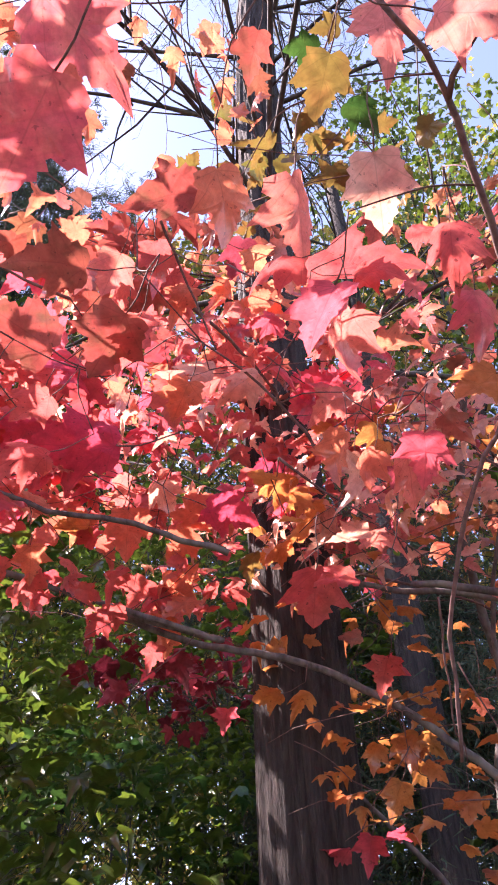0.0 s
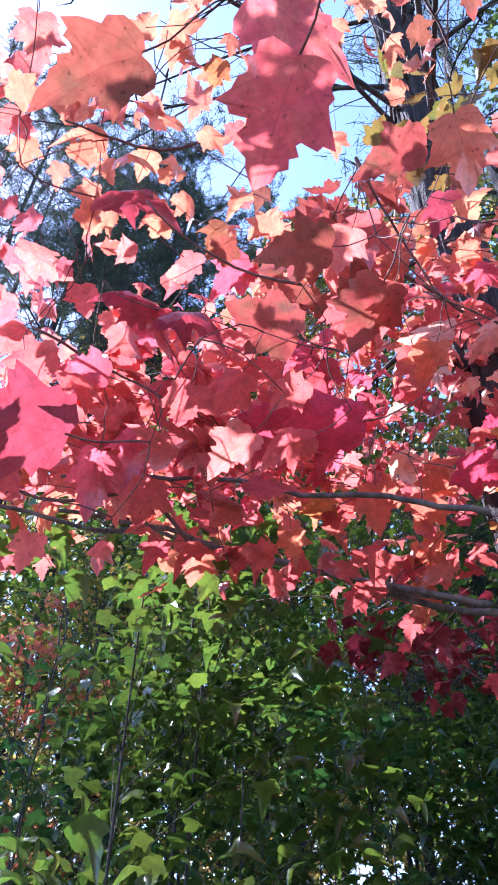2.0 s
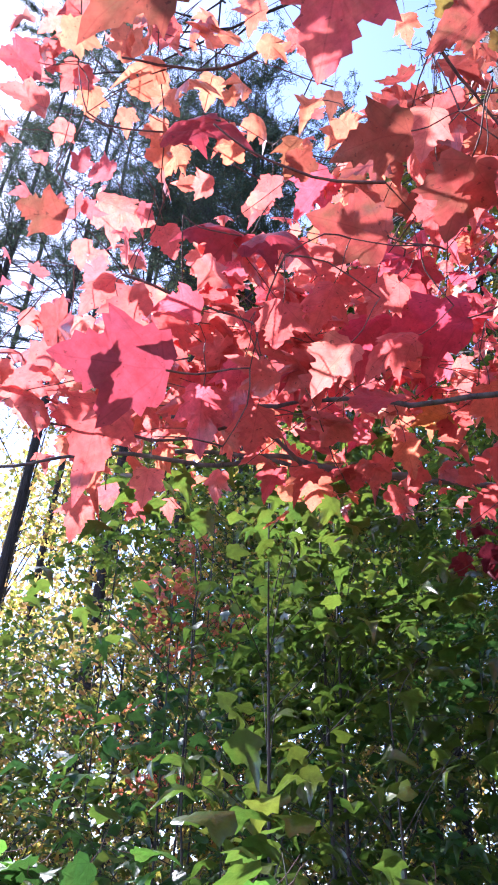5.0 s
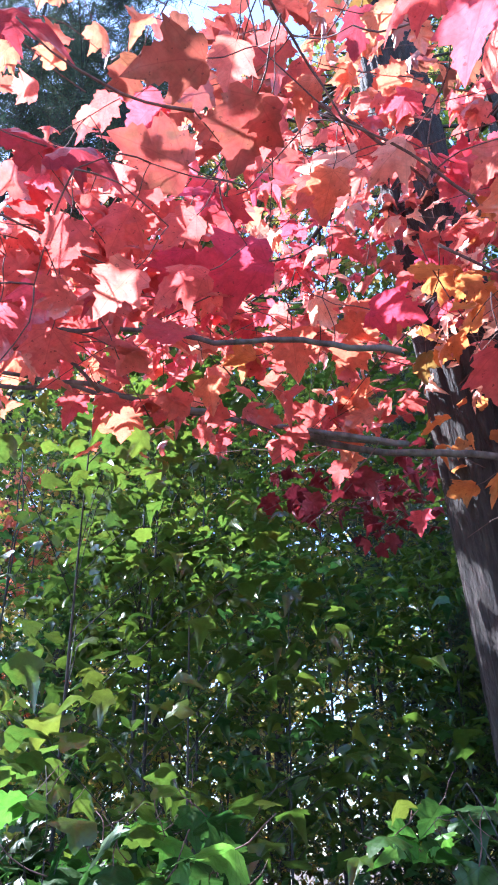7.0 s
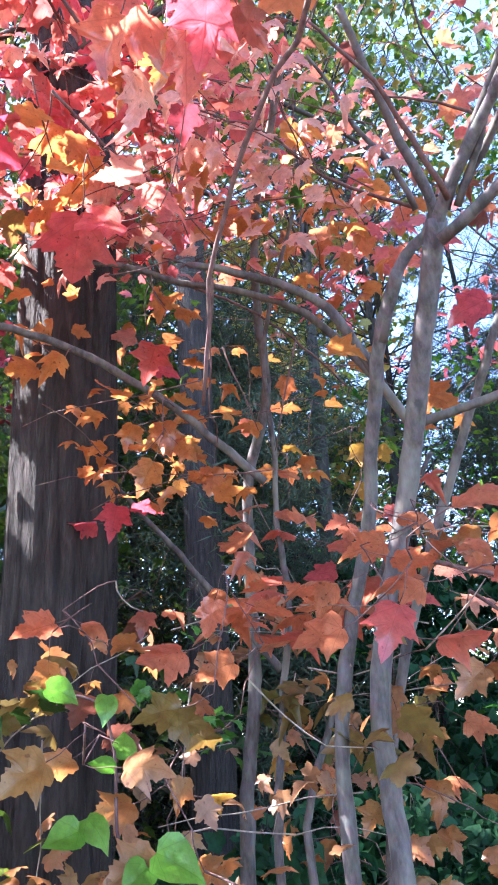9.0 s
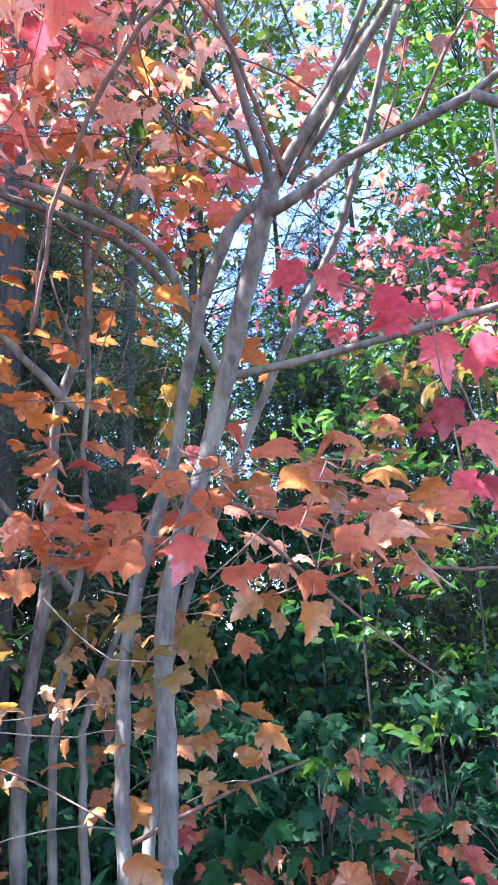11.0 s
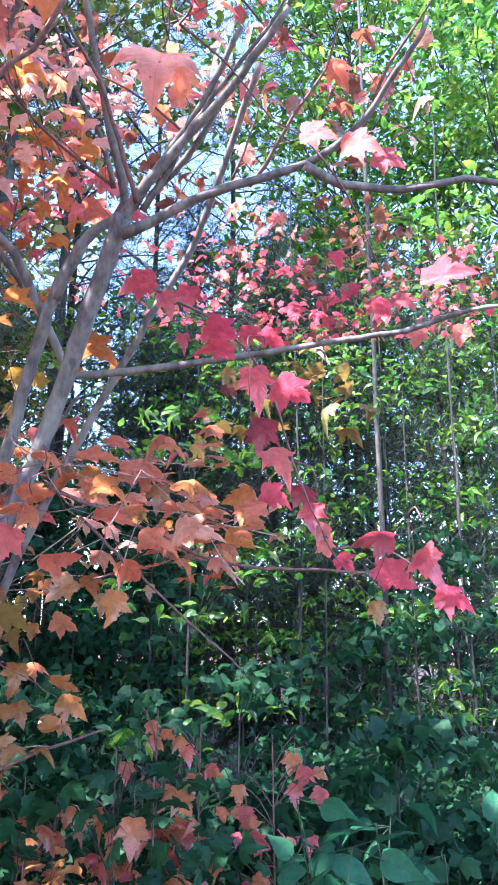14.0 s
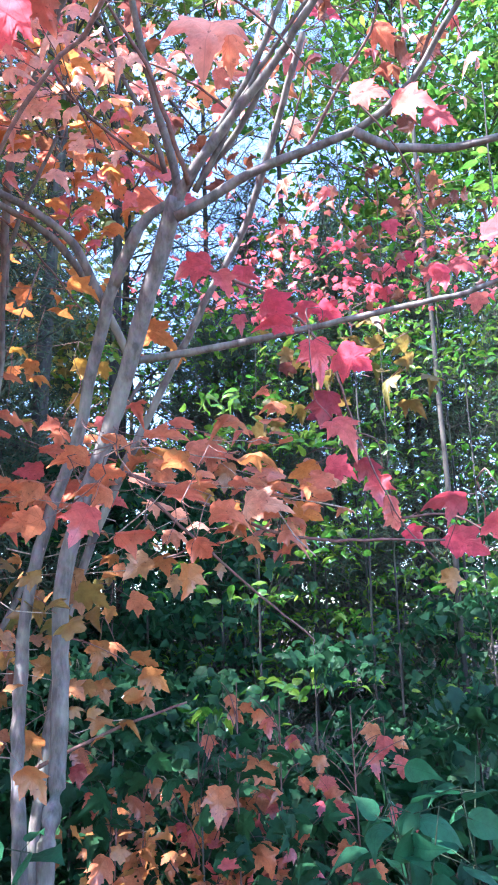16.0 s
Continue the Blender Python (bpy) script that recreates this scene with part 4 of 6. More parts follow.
leaf(CRIMSON, 0.244, 2.019, 2.421, 0.076, 170, 58)
leaf(CRIMSON, 0.461, 2.340, 2.604, 0.073, 95, 20, 0.3)
leaf(ORANGE, 0.478, 2.245, 2.416, 0.065, 10, 60)
leaf(ROSE, 0.244, 2.097, 2.340, 0.067, 100, 30)
leaf(SUNLIT_CREAM, 0.318, 2.042, 2.274, 0.076, 165, 66)
leaf(CRIMSON, 0.398, 2.038, 2.189, 0.076, 20, 48)
leaf(ORANGE, 0.535, 2.249, 2.340, 0.065, 10, 60)
leaf(PEACH, 0.656, 2.241, 2.672, 0.072, 100, 25)
leaf(PEACH, 0.664, 2.150, 2.775, 0.068, 60, 25)
leaf(ORANGE, 0.258, 2.103, 2.103, 0.065, 160, 60)
leaf(ORANGE, 0.379, 2.521, 2.328, 0.051, 80, 20)
leaf(ORANGE, 0.454, 1.939, 2.300, 0.065, 10, 60)
leaf(PEACH, 0.991, 1.997, 2.778, 0.063, 90, 30)
leaf(PEACH, 1.052, 1.955, 2.782, 0.049, 60, 40)
leaf(PEACH, 0.967, 1.760, 2.530, 0.078, 95, 15, 0.8)
leaf(PINK, 0.966, 1.991, 2.628, 0.091, 160, 35)
leaf(PEACH, 1.062, 1.934, 2.555, 0.114, 25, 40)
leaf(ROSE, 1.033, 1.695, 2.423, 0.067, 10, 50)
leaf(PINK, 1.051, 1.545, 2.613, 0.085, 10, 66)
leaf(PINK, 1.212, 1.769, 2.836, 0.052, 20, 60)
leaf(SALMON, 1.139, 1.810, 2.853, 0.045, 30, 50)
leaf(RUST, 1.117, 1.869, 2.818, 0.054, 100, 20)
leaf(ORANGE, 0.831, 1.987, 2.870, 0.056, 80, 25)
leaf(GREEN, 0.790, 1.949, 2.733, 0.081, 90, 20)
leaf(ROSE, 0.912, 2.211, 2.583, 0.052, 90, 30)
leaf(CRIMSON, 1.034, 1.661, 2.206, 0.106, 165, 30)
leaf(ROSE, 0.829, 1.296, 1.949, 0.052, 70, 25)
leaf(CRIMSON, 0.954, 1.276, 1.927, 0.076, 40, 35)
leaf(CRIMSON, 1.298, 1.519, 2.107, 0.076, 100, 35)
leaf(CRIMSON, 1.168, 1.329, 1.994, 0.076, 45, 25)
leaf(CRIMSON, 0.961, 1.284, 1.887, 0.076, 170, 60)
leaf(CRIMSON, 0.987, 1.202, 1.807, 0.076, 80, 20)
leaf(CRIMSON, 0.979, 1.107, 1.762, 0.076, 45, 30)
leaf(CRIMSON, 1.231, 1.693, 2.255, 0.076, 100, 30)
leaf(ROSE, 1.362, 1.863, 2.214, 0.050, 90, 30)
leaf(RUST, 1.506, 1.809, 2.070, 0.062, 20, 40)
leaf(PURPLE, 1.180, 1.359, 1.775, 0.085, 110, 30)
leaf(ROSE, 0.970, 1.135, 1.638, 0.067, 70, 40)
leaf(PURPLE, 1.600, 1.778, 1.925, 0.062, 150, 40)
leaf(CRIMSON, 1.212, 1.357, 1.631, 0.076, 20, 30)
leaf(PURPLE, 1.609, 1.592, 1.724, 0.085, 60, 30)
leaf(CRIMSON, 1.475, 1.452, 1.633, 0.076, 90, 30, 0.3)
leaf(ROSE, 1.778, 1.660, 1.645, 0.063, 100, 20)
leaf(PINK, 1.793, 1.653, 1.591, 0.063, 80, 20)
leaf(CRIMSON, 1.829, 1.613, 1.547, 0.073, 40, 30)
leaf(SUNLIT_CREAM, 1.676, 1.767, 1.721, 0.048, 120, 40)
leaf(CRIMSON, 1.623, 1.500, 2.323, 0.073, 40, 45)
leaf(CRIMSON, 1.656, 1.433, 2.343, 0.072, 120, 40)
leaf(CRIMSON, 1.518, 1.234, 2.168, 0.076, 60, 30, 0.3)
leaf(ROSE, 1.610, 1.234, 2.225, 0.067, 40, 40)
leaf(CRIMSON, 1.594, 1.435, 2.433, 0.071, 90, 40)
leaf(CRIMSON, 1.576, 1.581, 2.300, 0.074, 10, 62)
leaf(CRIMSON, 1.651, 1.514, 2.260, 0.049, 90, 30)
leaf(PURPLE, 0.900, 0.878, 1.465, 0.058, 170, 45)
leaf(CRIMSON, 1.458, 1.211, 1.462, 0.099, 35, 38)
leaf(COPPER, 1.425, 1.231, 1.381, 0.053, 85, 15)
leaf(CRIMSON, 1.202, 0.976, 1.461, 0.076, 60, 25, 0.5)
leaf(CRIMSON, 1.329, 0.998, 1.402, 0.076, 35, 35)
leaf(ROSE, 0.888, 0.747, 1.825, 0.067, 10, 58)
leaf(ROSE, 1.577, 1.295, 2.214, 0.067, 60, 40)
leaf(PINK, 1.801, 1.297, 2.196, 0.080, 100, 30)
leaf(PINK, 1.862, 1.186, 2.189, 0.071, 90, 25, 0.3)
leaf(SALMON, 0.883, 2.085, 1.818, 0.067, 100, 40)
leaf(SALMON, 0.941, 2.038, 1.812, 0.067, 20, 60)
leaf(SALMON, 0.725, 1.513, 1.663, 0.067, 10, 64)
leaf(SALMON, 0.706, 1.328, 1.619, 0.067, 10, 68)
leaf(SALMON, 1.204, 1.824, 1.779, 0.067, 60, 48)
leaf(COPPER, 0.638, 1.174, 1.535, 0.063, 20, 55)
leaf(COPPER, 0.803, 1.187, 1.574, 0.063, 10, 68)
leaf(SALMON, 0.606, 1.461, 1.593, 0.067, 170, 60)
leaf(SALMON, 0.552, 1.520, 1.554, 0.067, 160, 60)
leaf(SALMON, 0.656, 1.427, 1.567, 0.067, 20, 55)
leaf(SUNLIT_CREAM, 1.199, 2.172, 1.743, 0.076, 10, 60)
leaf(SALMON, 0.650, 1.441, 1.540, 0.067, 165, 58)
leaf(SALMON, 0.763, 1.350, 1.524, 0.067, 20, 58)
leaf(SUNLIT_CREAM, 1.201, 1.755, 1.653, 0.076, 10, 70)
leaf(SALMON, 0.750, 1.200, 1.469, 0.067, 20, 50)
leaf(SUNLIT_CREAM, 0.888, 1.271, 1.508, 0.076, 20, 42)
leaf(ORANGE, 1.175, 1.434, 1.532, 0.065, 25, 50)
leaf(ORANGE, 1.128, 1.380, 1.622, 0.065, 150, 42)
leaf(SALMON, 0.504, 1.414, 1.459, 0.067, 160, 50)
leaf(ROSE, 0.577, 1.358, 1.466, 0.066, 120, 20)
leaf(SALMON, 0.707, 1.421, 1.456, 0.067, 20, 48)
leaf(SUNLIT_CREAM, 0.976, 1.660, 1.500, 0.076, 10, 58)
leaf(PEACH, 0.997, 1.596, 1.466, 0.076, 60, 35)
leaf(COPPER, 0.748, 1.302, 1.372, 0.063, 92, 20, 0.9)
leaf(TAN, 1.425, 2.056, 1.459, 0.047, 100, 20, 0.5)
leaf(COPPER, 1.082, 1.864, 1.453, 0.063, 80, 35)
leaf(TAN, 1.062, 2.300, 1.384, 0.057, 40, 35)
leaf(SALMON, 0.983, 1.819, 1.350, 0.067, 20, 50)
leaf(TAN, 0.960, 2.350, 1.383, 0.051, 90, 20)
leaf(OLIVE, 1.110, 2.272, 1.414, 0.049, 90, 15, 0.4)
leaf(OLIVE, 1.144, 2.251, 1.440, 0.044, 90, 15, 0.4)
leaf(COPPER, 0.838, 1.761, 1.243, 0.063, 100, 25)
leaf(COPPER, 1.008, 2.034, 1.136, 0.063, 60, 30)
leaf(COPPER, 0.750, 1.846, 1.211, 0.063, 110, 30)
leaf(COPPER, 0.914, 1.702, 1.222, 0.063, 20, 50)
leaf(COPPER, 0.817, 1.515, 1.199, 0.063, 30, 35)
leaf(SALMON, 0.849, 2.299, 1.271, 0.067, 90, 30)
leaf(COPPER, 0.496, 1.329, 1.093, 0.051, 60, 25)
leaf(ROSE, 1.054, 2.249, 0.899, 0.067, 140, 35)
leaf(YELLOW, 0.921, 2.346, 1.013, 0.053, 90, 25)
leaf(ORANGE, 0.858, 2.253, 2.061, 0.057, 100, 25)
leaf(YELLOW, 0.811, 2.255, 2.104, 0.046, 10, 60)
leaf(ORANGE, 0.802, 2.212, 2.207, 0.056, 20, 60)
leaf(ORANGE, 0.883, 2.252, 2.035, 0.062, 10, 62)
leaf(SUNLIT_CREAM, 0.375, 0.759, 1.848, 0.068, 95, 50)
leaf(PEACH, 0.441, 0.806, 1.910, 0.043, 92, 25, 0.5)
leaf(RED, 0.631, 0.771, 1.929, 0.046, 15, 50)
leaf(PINK, 0.703, 0.756, 1.944, 0.058, 15, 64)
leaf(ROSE, 1.022, 0.908, 2.182, 0.067, 25, 55)
leaf(PEACH, 1.169, 1.117, 2.621, 0.076, 60, 35)
leaf(CRIMSON, 1.212, 1.333, 2.876, 0.076, 40, 40)
leaf(PEACH, 1.450, 1.173, 2.790, 0.053, 90, 20)
leaf(PEACH, 0.896, 1.853, 2.631, 0.076, 80, 40)
leaf(SALMON, 0.761, 1.990, 2.593, 0.064, 60, 40)
leaf(SALMON, 0.834, 1.946, 2.606, 0.064, 100, 40)
leaf(RED, 0.314, 0.858, 2.217, 0.072, 100, 25)
leaf(PINK, 0.367, 0.949, 2.198, 0.080, 110, 25)
leaf(PINK, 0.253, 0.577, 2.137, 0.091, 60, 35)
leaf(PINK, 0.208, 0.632, 2.291, 0.079, 110, 20, 0.6)
leaf(ORANGE, 0.402, 1.088, 2.203, 0.093, 150, 40)
leaf(RED, 0.238, 0.954, 2.298, 0.074, 20, 45)
leaf(PINK, -0.143, 0.979, 2.339, 0.070, 90, 25)
leaf(RED, -0.263, 1.115, 2.190, 0.070, 120, 30)
leaf(RED, -0.236, 1.252, 2.356, 0.094, 90, 25)
leaf(PEACH, -0.226, 1.021, 3.526, 0.064, 90, 20)
leaf(RUST, -0.269, 1.088, 3.419, 0.082, 120, 20)
leaf(PEACH, -0.179, 1.338, 3.406, 0.075, 90, 20)
green_leaf(0.185, 1.55, 1.414, 0.050, 20, 30)
green_leaf(0.246, 1.55, 1.394, 0.040, 100, 20)
green_leaf(0.269, 1.55, 1.342, 0.042, 280, 30)
green_leaf(0.245, 1.55, 1.322, 0.036, 200, 40)
green_leaf(0.197, 1.50, 1.250, 0.052, 150, 35)
green_leaf(0.232, 1.50, 1.256, 0.048, 60, 30)
green_leaf(0.312, 1.43, 1.222, 0.066, 30, 25)
green_leaf(0.280, 1.49, 1.205, 0.050, 130, 35)
under('stem', *tube(smooth_line([(0.185, 1.56, 1.41), (0.235, 1.56, 1.40), (0.258, 1.56, 1.34), (0.262, 1.55, 1.25), (0.275, 1.53, 1.10), (0.30, 1.55, 0.3), (0.30, 1.55, -0.05)], 0.03), 0.0018, 0.005, 7), TWIG, vine)

# fine twigs: every stalk joins the nearest wood that is already part of the tree
twig_rng = np.random.default_rng(77)
wood = np.concatenate([ln[::4] for ln in LIMB_LINES])
ends = np.array(STALK_ENDS)
near = np.array([((wood - e) ** 2).sum(1).min() for e in ends])
host = np.array([wood[((wood - e) ** 2).sum(1).argmin()] for e in ends])
free, twigs = np.ones(len(ends), bool), []
for _ in range(len(ends)):
    k = int(np.where(free, near, 1e9).argmin())
    free[k] = False
    a, b = host[k], ends[k]
    gap = np.linalg.norm(b - a)
    line = smooth_line([a, a * 0.6 + b * 0.4 + twig_rng.normal(0, 0.06, 3) * gap + (0, 0, 0.05 * gap), b], 0.04)
    twigs.append(tube(line, 0.0011 + 0.0025 * min(gap, 0.5), 0.0009, 5))
    closer = ((ends - b) ** 2).sum(1) * 1.15
    host[closer < near] = b
    near = np.minimum(near, closer)
ob = under("twig_spray", *joined(twigs), TWIG, maple)
ob["kind"] = "stuff"


def set_leaf(tree, mats, at, n, t, size, rng):
    """One leaf with its stalk on a small bush or seedling."""
    t = unit(t - n * t.dot(n))
    ob = part("leaf", leaf_mesh(int(rng.integers(0, len(SINGLE))), mats, mats["one"].name), tree)
    ob.matrix_basis = Matrix.Translation(at - np.array(tree.location)) @ Matrix((np.cross(t, n), t, n)).transposed().to_4x4() @ Matrix.Diagonal((size, size, size, 1))
    part("petiole", STALK, ob)


def canopy(mats, az, el, dist, n, size, seed, level=0.8, face=(0, 0, 0), bark=TWIG):
    """Joined foliage of the maple within a span of directions and distances, gathered into sprays on thin twigs."""
    r = np.random.default_rng(seed)
    sprays = max(3, n // 9)
    c = HERE + way(r.uniform(*az, sprays), r.uniform(*el, sprays)) * r.uniform(*dist, sprays)[:, None]
    heading = unit(np.column_stack([r.normal(-0.6, 0.8, sprays), r.normal(-0.2, 0.8, sprays), r.normal(-0.1, 0.3, sprays)]))
    w = r.integers(0, sprays, n)
    along = r.uniform(-0.16, 0.16, n)
    place = c[w] + heading[w] * along[:, None] + r.normal(0, 0.055, (n, 3)) * (1, 1, 0.8)
    away = np.linalg.norm(place - HERE, axis=1)
    place = place[away > dist[0] * 0.9]
    normal, tip = lie(len(place), r, level, 0.8, face)
    foliage("foliage", maple, mats["many"], FILL, place - np.array(maple.location), normal, tip, r.uniform(*size, len(place)), r)
    twigs = []
    for k in range(sprays):
        line = np.array([c[k] + heading[k] * q + np.array([0, 0, -0.02 - 0.25 * q * q]) for q in np.linspace(-0.22, 0.18, 7)])
        line += np.cumsum(r.normal(0, 0.006, line.shape), 0)
        twigs.append(tube(line, 0.0016, 0.0008, 5))
    v, f = joined(twigs)
    ob = under("twig_spray", v, f, bark, maple)
    ob["kind"] = "stuff"


TINY_SIZE, SMALL, FULL = (0.03, 0.055), (0.045, 0.075), (0.06, 0.095)
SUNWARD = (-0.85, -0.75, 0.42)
# over the path, ahead and to the left
canopy(RED, (-22, 26), (36, 54), (1.5, 2.4), 120, FULL, 101)
canopy(CRIMSON, (-22, 24), (38, 52), (1.6, 2.4), 60, FULL, 104)
canopy(PINK, (-22, 28), (35, 54), (1.6, 2.6), 230, SMALL, 102)
canopy(RED, (20, 56), (35, 46), (1.3, 2.3), 120, FULL, 103)
canopy(CRIMSON, (16, 54), (37, 46), (1.4, 2.4), 60, FULL, 136)
canopy(PINK, (16, 58), (33, 46), (1.5, 2.5), 200, SMALL, 105)
canopy(PINK, (30, 66), (46, 66), (1.6, 2.6), 60, SMALL, 106)
canopy(PEACH, (20, 60), (56, 72), (1.4, 2.4), 50, SMALL, 107)
canopy(PEACH, (-30, 14), (56, 72), (1.3, 2.4), 30, SMALL, 115)
canopy(OLIVE, (-34, -6), (58, 72), (1.6, 2.4), 40, SMALL, 116)
canopy(ROSE, (44, 66), (34, 56), (1.5, 2.6), 70, SMALL, 113)
canopy(SUNLIT_CREAM, (-28, 30), (34, 50), (1.5, 2.4), 130, TINY_SIZE, 108, 0.3, SUNWARD)
canopy(PEACH, (-8, 55), (31, 37), (1.5, 2.3), 60, FULL, 109)
canopy(RED, (0, 26), (29, 35), (1.5, 2.1), 60, SMALL, 117)
canopy(PEACH, (-8, 24), (47, 58), (1.5, 2.5), 60, SMALL, 118)
canopy(MOTTLED, (-4, 22), (46, 60), (1.5, 2.4), 70, FULL, 112)
canopy(SHADED_WINE, (-3, 12), (21, 27.5), (2.0, 2.8), 140, (0.035, 0.06), 110)
canopy(ROSE, (-24, 40), (35, 50), (1.8, 2.8), 240, TINY_SIZE, 111)
# towards the stems, the leaves turned to the sun
canopy(ORANGE, (-30, -2), (30, 44), (1.5, 2.3), 50, SMALL, 120, 1.6)
canopy(ORANGE, (-28, -2), (22, 32), (1.6, 2.3), 60, TINY_SIZE, 119, 0.6, (-0.3, -0.2, 0.2))
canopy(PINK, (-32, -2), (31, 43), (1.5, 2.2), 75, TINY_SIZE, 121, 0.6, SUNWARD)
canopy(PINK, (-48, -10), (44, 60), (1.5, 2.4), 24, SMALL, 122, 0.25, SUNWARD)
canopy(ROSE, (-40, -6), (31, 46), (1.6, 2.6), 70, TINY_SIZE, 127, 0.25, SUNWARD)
canopy(SALMON, (-48, -15), (36, 56), (1.5, 2.4), 36, TINY_SIZE, 123, 0.25)
canopy(ORANGE, (-30, -8), (14, 30), (1.5, 2.2), 80, TINY_SIZE, 124, 1.6)
canopy(COPPER, (-34, 0), (-14, 8), (1.4, 2.1), 80, (0.03, 0.055), 125, 0.8, (0, 0, 0), PALE_TWIG)
canopy(SALMON, (-46, -20), (4, 13), (1.4, 1.9), 130, (0.045, 0.075), 126, 1.8, (0, 0, 0), PALE_TWIG)
canopy(TAN, (-36, 0), (-14, 10), (1.5, 2.1), 75, TINY_SIZE, 128, 0.8, (0, 0, 0), PALE_TWIG)
canopy(OLIVE, (-34, -2), (-14, 4), (1.3, 1.9), 40, SMALL, 129)
canopy(SUNLIT_CREAM, (-30, -6), (33, 44), (1.35, 1.65), 110, (0.03, 0.055), 135, 0.1, (-1.7, -1.45, 0.85))
# to the right of the stems
canopy(CRIMSON, (-66, -36), (23, 29), (2.6, 4.0), 220, (0.024, 0.044), 130)
canopy(ROSE, (-70, -34), (24, 32), (2.2, 3.6), 130, (0.024, 0.046), 131)
canopy(RUST, (-70, -44), (24, 33), (2.0, 3.2), 150, (0.026, 0.048), 137)
canopy(SALMON, (-70, -18), (33, 56), (1.5, 2.8), 60, TINY_SIZE, 132)
canopy(RUST, (-70, -18), (33, 56), (1.5, 2.8), 80, TINY_SIZE, 141)
canopy(PINK, (-70, -22), (36, 58), (1.5, 2.6), 36, SMALL, 133)
canopy(SUNLIT_CREAM, (-66, -30), (36, 56), (1.5, 2.6), 80, TINY_SIZE, 138, 0.3, SUNWARD)
canopy(ROSE, (-62, -16), (34, 58), (1.6, 2.8), 60, TINY_SIZE, 134)
canopy(MOTTLED, (-62, -16), (34, 58), (1.6, 2.8), 70, TINY_SIZE, 142)
canopy(OLIVE, (-56, -36), (16, 21), (2.2, 3.0), 40, FULL, 139)


# ---- other trees ----
def tree_trunk(tree, line, r0, r1, mat, sides=14, rough=0.03, rng=None):
    v, f = tube(line, r0, r1, sides, rough, rng)
    return under("trunk", v, f, mat, tree)


def pine(x, y, height, r0, seed, lean=(0, 0), first=3.4, limbs=34, needles=9000, thick=0.045, reach=1.0, twigs=6, bare=1.0):
    """A pine: plated trunk, bare lower limbs, needles on the upper ones."""
    r = np.random.default_rng(seed)
    tree = thing("pine_tree", (x, y, 0), "tall pine with dark furrowed bark and dead lower branches", "tree", "pines of the wood")
    zs = np.arange(-0.2, height, 0.03 if r0 > 0.13 else 0.25)
    line = np.column_stack([x + lean[0] * zs + 0.02 * np.sin(zs * 1.1), y + lean[1] * zs, zs])
    sides = 96 if r0 > 0.13 else 16
    v, f = tube(line, r0, r0 * 0.25, sides)
    if r0 > 0.13:
        cv = v.reshape(len(zs), -1, 3)[: len(zs)]
        mid = line[:, None]
        out = cv - mid
        bark = np.zeros(cv.shape[:2])
        for i in range(cv.shape[0]):
            for j in range(cv.shape[1]):
                a = 2 * math.pi * j / sides
                p = Vector((math.cos(a) * 6.5, math.sin(a) * 6.5, zs[i] * 1.5))
                ridge = abs(noise.noise(p)) + 0.5 * abs(noise.noise(p * 2.3))
                bark[i, j] = min(ridge, 0.35)
        cv = mid + out * (0.90 + 0.42 * bark)[:, :, None]
        v = cv.reshape(-1, 3)
    under("trunk", v, f, PINE_BARK, tree)
    np_, nt = [], []
    for k in range(limbs):
        z = first + (height - first) * (k / limbs) ** 1.1
        a = r.uniform(0, 2 * np.pi)
        ln = r.uniform(0.9, 2.4) * (1.15 - 0.75 * z / height) * min(1.5, height / 13) * reach
        b = np.array([x + lean[0] * z, y + lean[1] * z, z])
        d = np.array([math.cos(a), math.sin(a), r.uniform(-0.1, 0.35)])
        pts = [b, b + d * ln * 0.5 + (0, 0, 0.05), b + d * ln + (0, 0, -0.1 * ln)]
        ml = smooth_line(pts, 0.15)
        pieces = [tube(ml, (0.016 if r0 > 0.13 else 0.022) * (1.2 - z / height), 0.004, 7)]
        for q in range(twigs):
            i = r.integers(len(ml) // 4, len(ml))
            sd = unit(d + r.normal(0, 0.7, 3))
            tl = np.array([ml[i] + sd * s + r.normal(0, 0.015, 3) for s in np.linspace(0, r.uniform(0.3, 0.8), 4)])
            pieces.append(tube(tl, 0.006, 0.002, 3))
            if z > first + bare or first < 1.3:
                m = max(1, needles // (limbs * twigs))
                at = tl[r.integers(0, 4, m)] + r.normal(0, 0.05, (m, 3))
                np_.append(at), nt.append(np.tile(sd, (m, 1)) + r.normal(0, 0.6, (m, 3)))
        bv, bf = joined(pieces)
        under("branch", bv, bf, GREY_BARK, tree)
    if np_:
        at, tip = np.concatenate(np_), unit(np.concatenate(nt))
        needle = [(np.array([(-thick, -0.5, 0), (thick, -0.5, 0), (0, 0.5, 0.02)]), np.array([(0, 1, 2)]), None)]
        foliage("needles", tree, NEEDLES, needle, at - np.array(tree.location), unit(r.normal(0, 1, at.shape)), tip, r.uniform(0.09, 0.16, len(at)) * min(1.5, max(0.7, height / 13)), r)
    return tree


